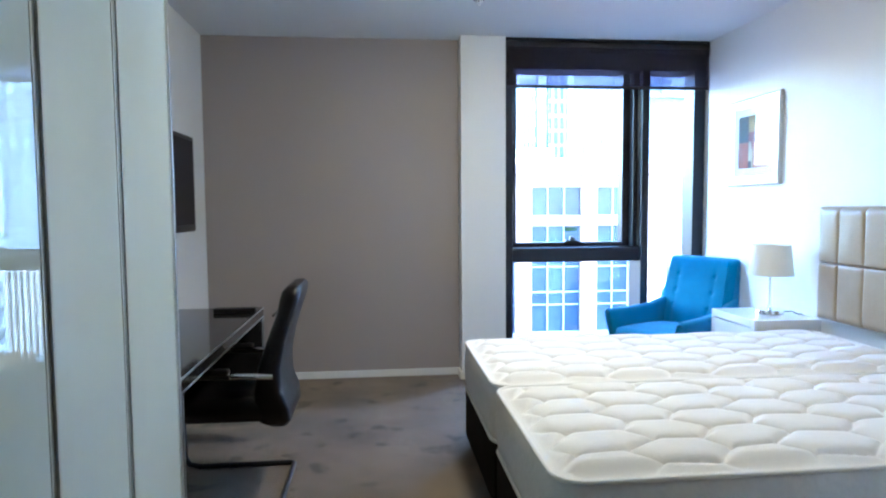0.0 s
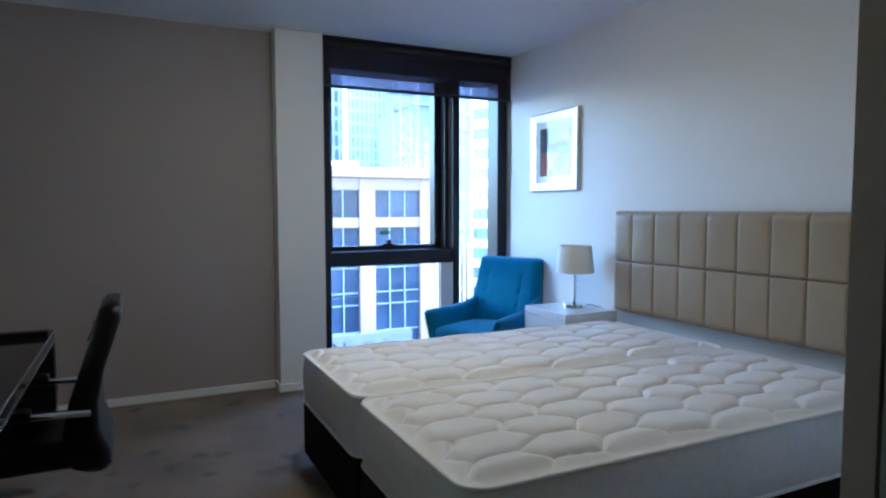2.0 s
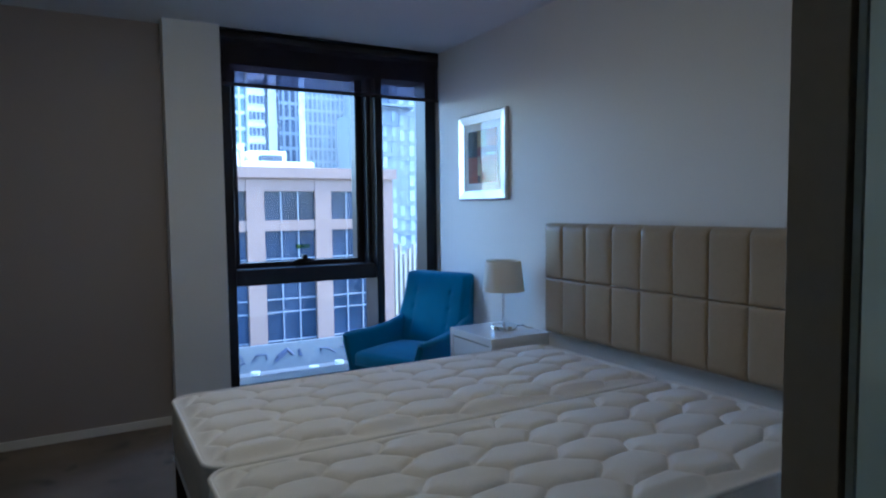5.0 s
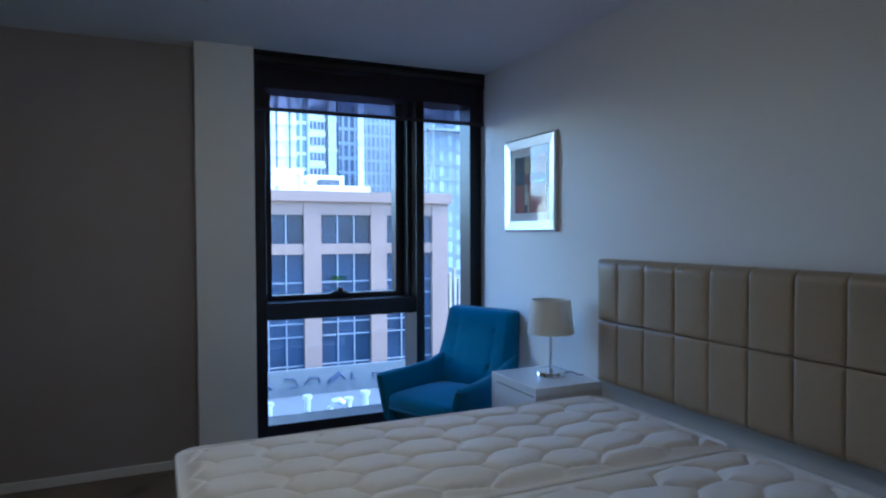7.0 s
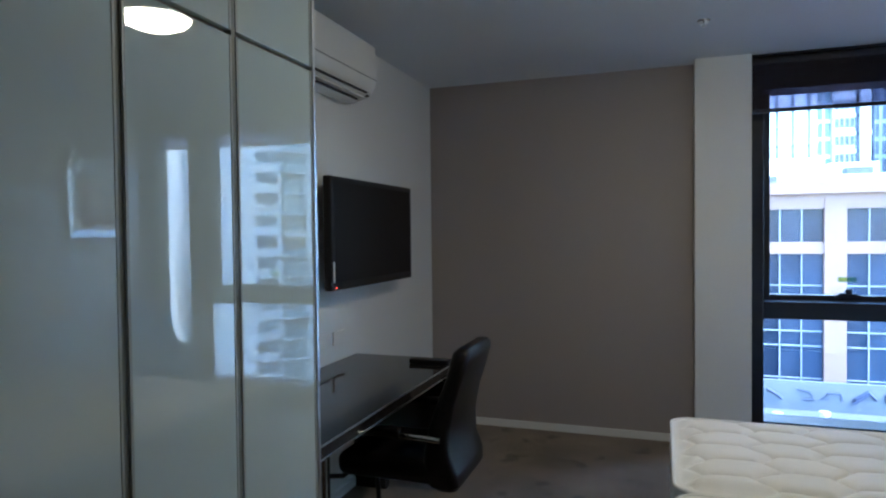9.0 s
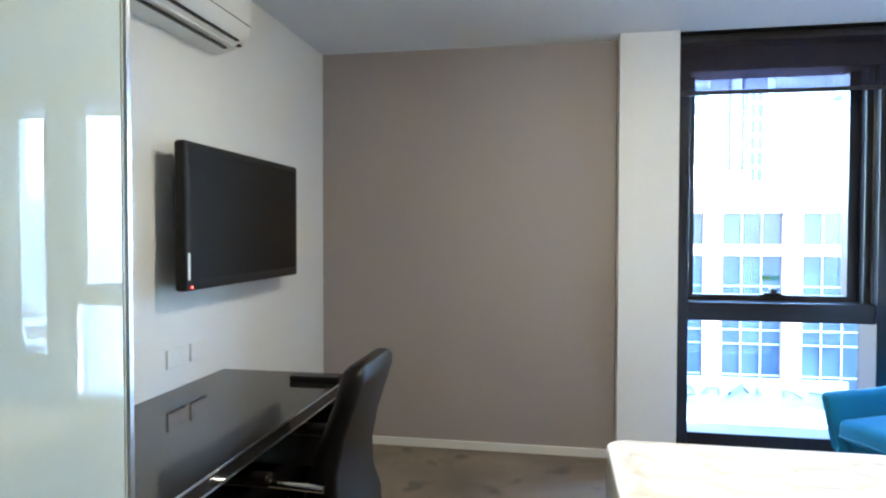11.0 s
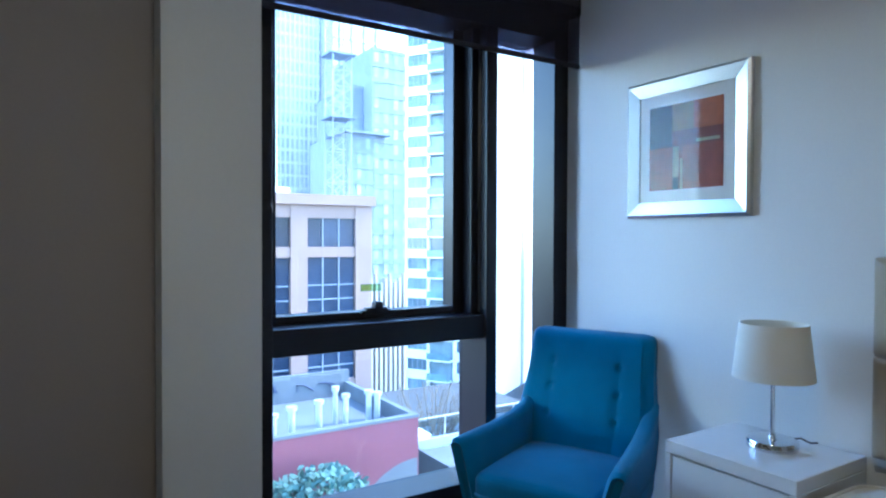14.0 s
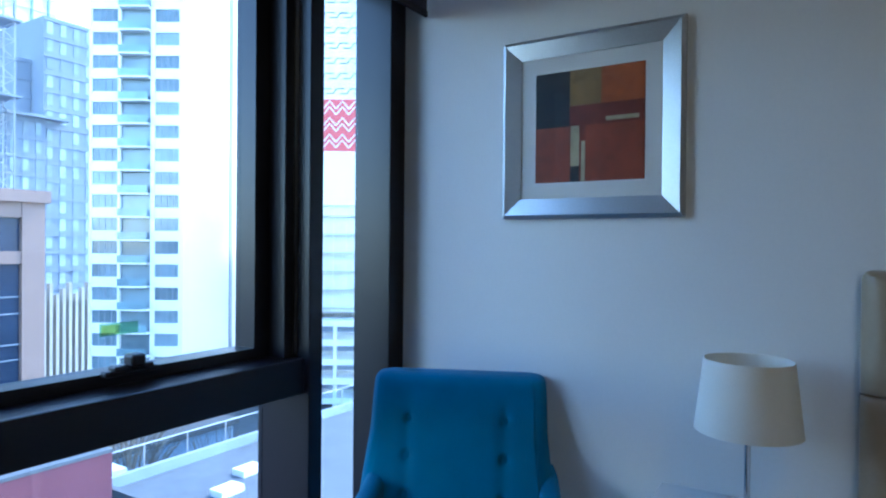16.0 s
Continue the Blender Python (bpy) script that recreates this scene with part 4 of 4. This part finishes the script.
def corner_block():
    """Seen through the narrow pane: glass tower over a patterned hoarding, scaffold and car park decks."""
    t = thing("car_park_building", (76.3, 70, GROUND), "stacked building with red patterned hoarding, scaffold and parking decks", "building")
    t.matrix_world = pose(76.3, 70, GROUND, 0, 0, -58.05)
    w = 9
    z = lambda v: v - GROUND
    part("glass_shaft", box(-4.7, w, 1.5, 18, z(24), z(70)), HAZED_TOWER, t)
    for k in range(18):
        a = z(25.0 + 2.4 * k)
        bm = bmesh.new()
        for j in range(6):
            x = -4.7 + 2.2 * j + (k % 2) * 0.5
            tube([(x, 1.4, a), (x + 1.2, 1.4, a), (x + 1.7, 1.4, a + 0.8), (x + 3.0, 1.4, a + 0.8)], 0.11, 4, bm=bm)
        part("wavy_band", bm, SLATE, t)
    part("hoarding", box(-4.7, w, 0.5, 1.4, z(15.7), z(23.9)), material("red hoarding", (0.6, 0.1, 0.1), 0.6, spread=0.06, grain=2), t)
    bm = bmesh.new()
    for r in range(3):
        for j in range(6):
            x = -4.7 + 2 * j
            for off in (0, 0.9):
                tube([(x, 0.46, z(16.3 + 2.6 * r + off)), (x + 1, 0.46, z(17.5 + 2.6 * r + off)), (x + 2, 0.46, z(16.3 + 2.6 * r + off))], 0.13, 4, bm=bm)
    part("chevron_pattern", bm, WHITE_TOWER, t, "white zigzag pattern")
    part("blank_wall", box(-4.7, w, 0.3, 14, z(7.3), z(15.7)), WHITE_TOWER, t)
    part("scaffold_core", box(-w - 4, w, 1.6, 14, z(-9.5), z(7.3)), HAZED_TOWER, t)
    for k in range(6):
        part("scaffold_deck", boxes((-w - 4, w, 0.0, 1.5, z(-9.0 + 2.9 * k), z(-8.8 + 2.9 * k))), STEEL, t)
    for j in range(-2, 10):
        part("scaffold_pole", boxes((-w + 2 * j, -w + 2 * j + 0.14, 0.0, 0.14, z(-9.5), z(7.3))), WHITE_TOWER, t)
    for k, v in enumerate((-10.6, -13.6, -16.6, -19.6, -22.6)):
        part("parking_deck", box(-w - 4, w, -1.5, 12, z(v - 0.9), z(v)), WHITE_TOWER, t)
        # slate sheet stands in for the shade inside the open deck
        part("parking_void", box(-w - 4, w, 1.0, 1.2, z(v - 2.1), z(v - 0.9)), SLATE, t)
    for j in range(-1, 5):
        part("column", box(-w + 4.2 * j, -w + 4.2 * j + 0.5, -1.2, -0.6, 0, z(-10.7)), WHITE_TOWER, t)


corner_block()


SCRAWL = material("dark blue spray paint", (0.03, 0.04, 0.08), 0.7, spread=0.2, grain=4)


def low_block():
    """Low roof below the window with a painted red side wall, parapets and vent pipes."""
    t = thing("low_building", (0, 25, GROUND), "low flat-roofed building with a dusty red side wall", "building")
    z = lambda v: v - GROUND
    part("side_wall", box(-14, 13.3, 0, 0.25, 0, z(-5.95)), RED_RENDER, t, "dusty red painted side wall")
    part("coping", box(-14, 13.32, -0.02, 0.27, z(-5.95), z(-5.83)), ROOFING, t)
    part("body", box(-14, 13.05, 0.25, 7.0, 0, z(-6.55)), ROOFING, t)
    part("roof_sheet", box(-14, 13.05, 0.25, 6.9, z(-6.55), z(-6.5)), ROOFING, t)
    part("parapet", box(13.05, 13.3, 0.25, 7.0, 0, z(-5.83)), ROOFING, t)
    back = part("parapet", box(-14, 13.3, 7.0, 7.25, 0, z(-5.25)), ROOFING, t, "grey parapet with scrawled dark paint")
    rng = random.Random(4)
    for k in range(11):
        x = 0.6 + 1.15 * k
        pts = [(x + rng.uniform(-0.1, 0.1) + 0.4 * math.cos(1.1 * a + k), 6.985, z(-5.83) + rng.uniform(-0.12, 0.12) + 0.2 * math.sin(1.7 * a + 2 * k)) for a in range(3 + k % 4)]
        part("scrawl", tube(pts, rng.uniform(0.05, 0.10), 5), SCRAWL, back)
    disc = bmesh.new()
    ring = [disc.verts.new((13.25 + 3.0 * math.cos(math.pi / 2 + a * math.pi / 40), -0.012, z(-10.6) + 3.0 * math.sin(math.pi / 2 + a * math.pi / 40))) for a in range(41)]
    face = disc.faces.new(ring)
    ext = bmesh.ops.extrude_face_region(disc, geom=[face])
    bmesh.ops.translate(disc, verts=[v for v in ext["geom"] if isinstance(v, bmesh.types.BMVert)], vec=(0, 0.01, 0))
    part("painted_disc", disc, ROOFING, t, "pale grey painted half disc")
    for k in range(7):
        part("louvre", box(9.5, 10.65, -0.05, 0.0, z(-8.45 + 0.11 * k), z(-8.385 + 0.11 * k)), SLATE, t, "blue grey wall louvre")
    for x, y, hh, r in ((7.75, 1.5, 1.1, 0.17), (8.55, 1.7, 1.25, 0.17), (9.75, 1.9, 1.3, 0.16), (10.75, 2.6, 1.6, 0.13), (11.0, 2.1, 1.35, 0.15), (12.2, 2.4, 1.3, 0.16), (12.55, 2.3, 1.2, 0.17), (6.2, 2.2, 1.2, 0.16), (4.6, 2.0, 1.1, 0.16)):
        part("vent_pipe", lathe([(r * 0.8, 0), (r * 0.8, hh * 0.86), (r * 1.25, hh * 0.88), (r * 1.25, hh)], 12, (x, y, z(-6.5))), STEEL, t, smooth=True)
    part("bent_duct", tube([(7.0, 1.5, z(-6.5)), (7.0, 1.5, z(-5.7)), (7.1, 1.5, z(-5.5)), (7.35, 1.4, z(-5.45)), (7.5, 1.35, z(-5.6))], 0.13, 10), STEEL, t, smooth=True)


low_block()

rng = random.Random(11)
FOLIAGE = material("dark teal foliage", (0.035, 0.09, 0.075), 0.7, spread=0.4, grain=3, patch=0.7)
BARK = material("grey brown bark", (0.16, 0.13, 0.1), 0.9, spread=0.2, grain=8)


def leafy_tree(x, y, top, radius):
    t = thing("street_tree", (x, y, GROUND), "dense dark green street tree beside the red wall", "tree")
    h = top - GROUND
    part("trunk", loft([[(0.05 * k + r * math.cos(a * math.tau / 8), r * math.sin(a * math.tau / 8), zz) for a in range(8)] for k, (zz, r) in enumerate(((0, 0.3), (h * 0.5, 0.22), (h - radius, 0.12)))]), BARK, t)
    for k in range(6):
        a = k * math.tau / 6
        part("limb", tube([(0.1, 0, h - 2.2 * radius), (0.4 * radius * math.cos(a), 0.4 * radius * math.sin(a), h - 1.4 * radius), (0.8 * radius * math.cos(a), 0.8 * radius * math.sin(a), h - 0.8 * radius)], 0.05, 5), BARK, t)
    bm = bmesh.new()
    for k in range(2600):
        d = Vector((rng.gauss(0, 1), rng.gauss(0, 1), rng.gauss(0, 1))).normalized()
        bump = 1 + 0.22 * noise.noise(d * 2.6 + Vector((x, y, 0)))
        p = d * radius * bump * (0.72 + 0.28 * rng.random()) * Vector((1, 1, 0.85)).length / 1.65
        p.z = p.z * 0.85 + h - radius * 0.85
        s = 0.10 + 0.07 * rng.random()
        u = Vector((rng.gauss(0, 1), rng.gauss(0, 1), rng.gauss(0, 1))).normalized()
        v = u.orthogonal().normalized()
        bm.faces.new([bm.verts.new(p + q) for q in (u * s, v * s * 0.6, -u * s, -v * s * 0.6)])
    part("crown", bm, FOLIAGE, t)


leafy_tree(8.4, 23.0, -6.5, 1.9)
leafy_tree(18.5, 24.0, -10.6, 2.0)


def bare_tree(x, y, top, seed):
    r = random.Random(seed)
    t = thing("bare_tree", (x, y, GROUND), "leafless brown winter street tree", "tree", "bare street trees")
    h = top - GROUND
    part("trunk", tube([(0, 0, 0), (0.1, 0, h * 0.4), (0, 0.1, h * 0.65)], 0.16, 7), BARK, t)
    bm = bmesh.new()
    for k in range(46):
        a, b = r.random() * math.tau, 0.3 + 0.7 * r.random()
        z0 = h * (0.4 + 0.25 * r.random())
        end = Vector((2.6 * b * math.cos(a), 2.6 * b * math.sin(a), h * (0.62 + 0.38 * r.random())))
        mid = Vector((0.9 * b * math.cos(a), 0.9 * b * math.sin(a), (z0 + end.z) / 2 + 0.3))
        tube([(0.05, 0.05, z0), mid, end], 0.035, 4, bm=bm)
        for j in range(3):
            tip = end + Vector((r.gauss(0, 0.6), r.gauss(0, 0.6), abs(r.gauss(0, 0.6))))
            tube([mid.lerp(end, 0.5 + 0.15 * j), tip], 0.018, 4, bm=bm)
    part("branches", bm, BARK, t)


for k, (x, y, top) in enumerate(((18.6, 33.5, -8.0), (21.0, 36.5, -7.5), (17.2, 37.5, -8.5), (23.8, 33.0, -9.5))):
    bare_tree(x, y, top, k)


def terrace_roof():
    t = thing("terrace_building", (22, 22, GROUND), "grey flat-roofed building with skylights and a steel railing", "building")
    top = -9.6 - GROUND
    part("body", box(-6, 22, -12, 9, 0, top), ROOFING, t)
    part("parapet", box(-6, 22, 8.75, 9.0, top, top + 0.5), SLATE, t)
    part("parapet", box(-6, -5.75, -12, 8.75, top, top + 0.5), ROOFING, t)
    for x, y in ((-2.8, 4.2), (-0.6, 5.4), (-3.5, 0.5)):
        bm = boxes((x - 0.6, x + 0.6, y - 0.4, y + 0.4, top, top + 0.3))
        part("skylight", bm, WHITE_TOWER, t)
    for j in range(13):
        part("post", boxes((-6 + 2.3 * j, -5.95 + 2.3 * j, 8.87, 8.92, top + 0.5, top + 1.55)), STEEL, t)
    part("top_rail", tube([(-6, 8.9, top + 1.57), (22, 8.9, top + 1.57)], 0.03, 6), STEEL, t)
    for j in range(12):
        g = part("balustrade_pane", box(-5.9 + 2.3 * j, -3.75 + 2.3 * j, 8.885, 8.897, top + 0.56, top + 1.5), PANE, t)
        g.visible_shadow = False


terrace_roof()


def fin_block():
    t = thing("finned_building", (28.4, 62, GROUND), "low grey building behind upright cream fins", "building")
    part("body", box(0, 4.9, 0.6, 12, 0, 20), SLATE, t)
    for k in range(9):
        part("fin", box(0.55 * k, 0.55 * k + 0.26, 0.0, 0.6, 4, 20.6 + 0.5 * (k % 3)), material("cream fin concrete", (0.42, 0.39, 0.34), 0.8) if k == 0 else bpy.data.materials["cream fin concrete"], t)


fin_block()
shed = thing("grey_shed", (25, 43, GROUND), "dark grey low building across the street", "building")
part("body", box(-4, 6, -3, 5, 0, 12.5), SLATE, shed)
part("roof", box(-4.3, 6.3, -3.3, 5.3, 12.5, 12.9), ASPHALT, shed)
low_wall = thing("boundary_wall", (16.9, 33.0, GROUND), "low cream rendered boundary wall beside the grey roof", "wall")
part("body", box(-0.6, 0.6, -1.9, 2.2, 0, 14.9), WHITE_TOWER, low_wall)
part("coping", box(-0.68, 0.68, -1.95, 2.28, 14.9, 15.05), WHITE_TOWER, low_wall)
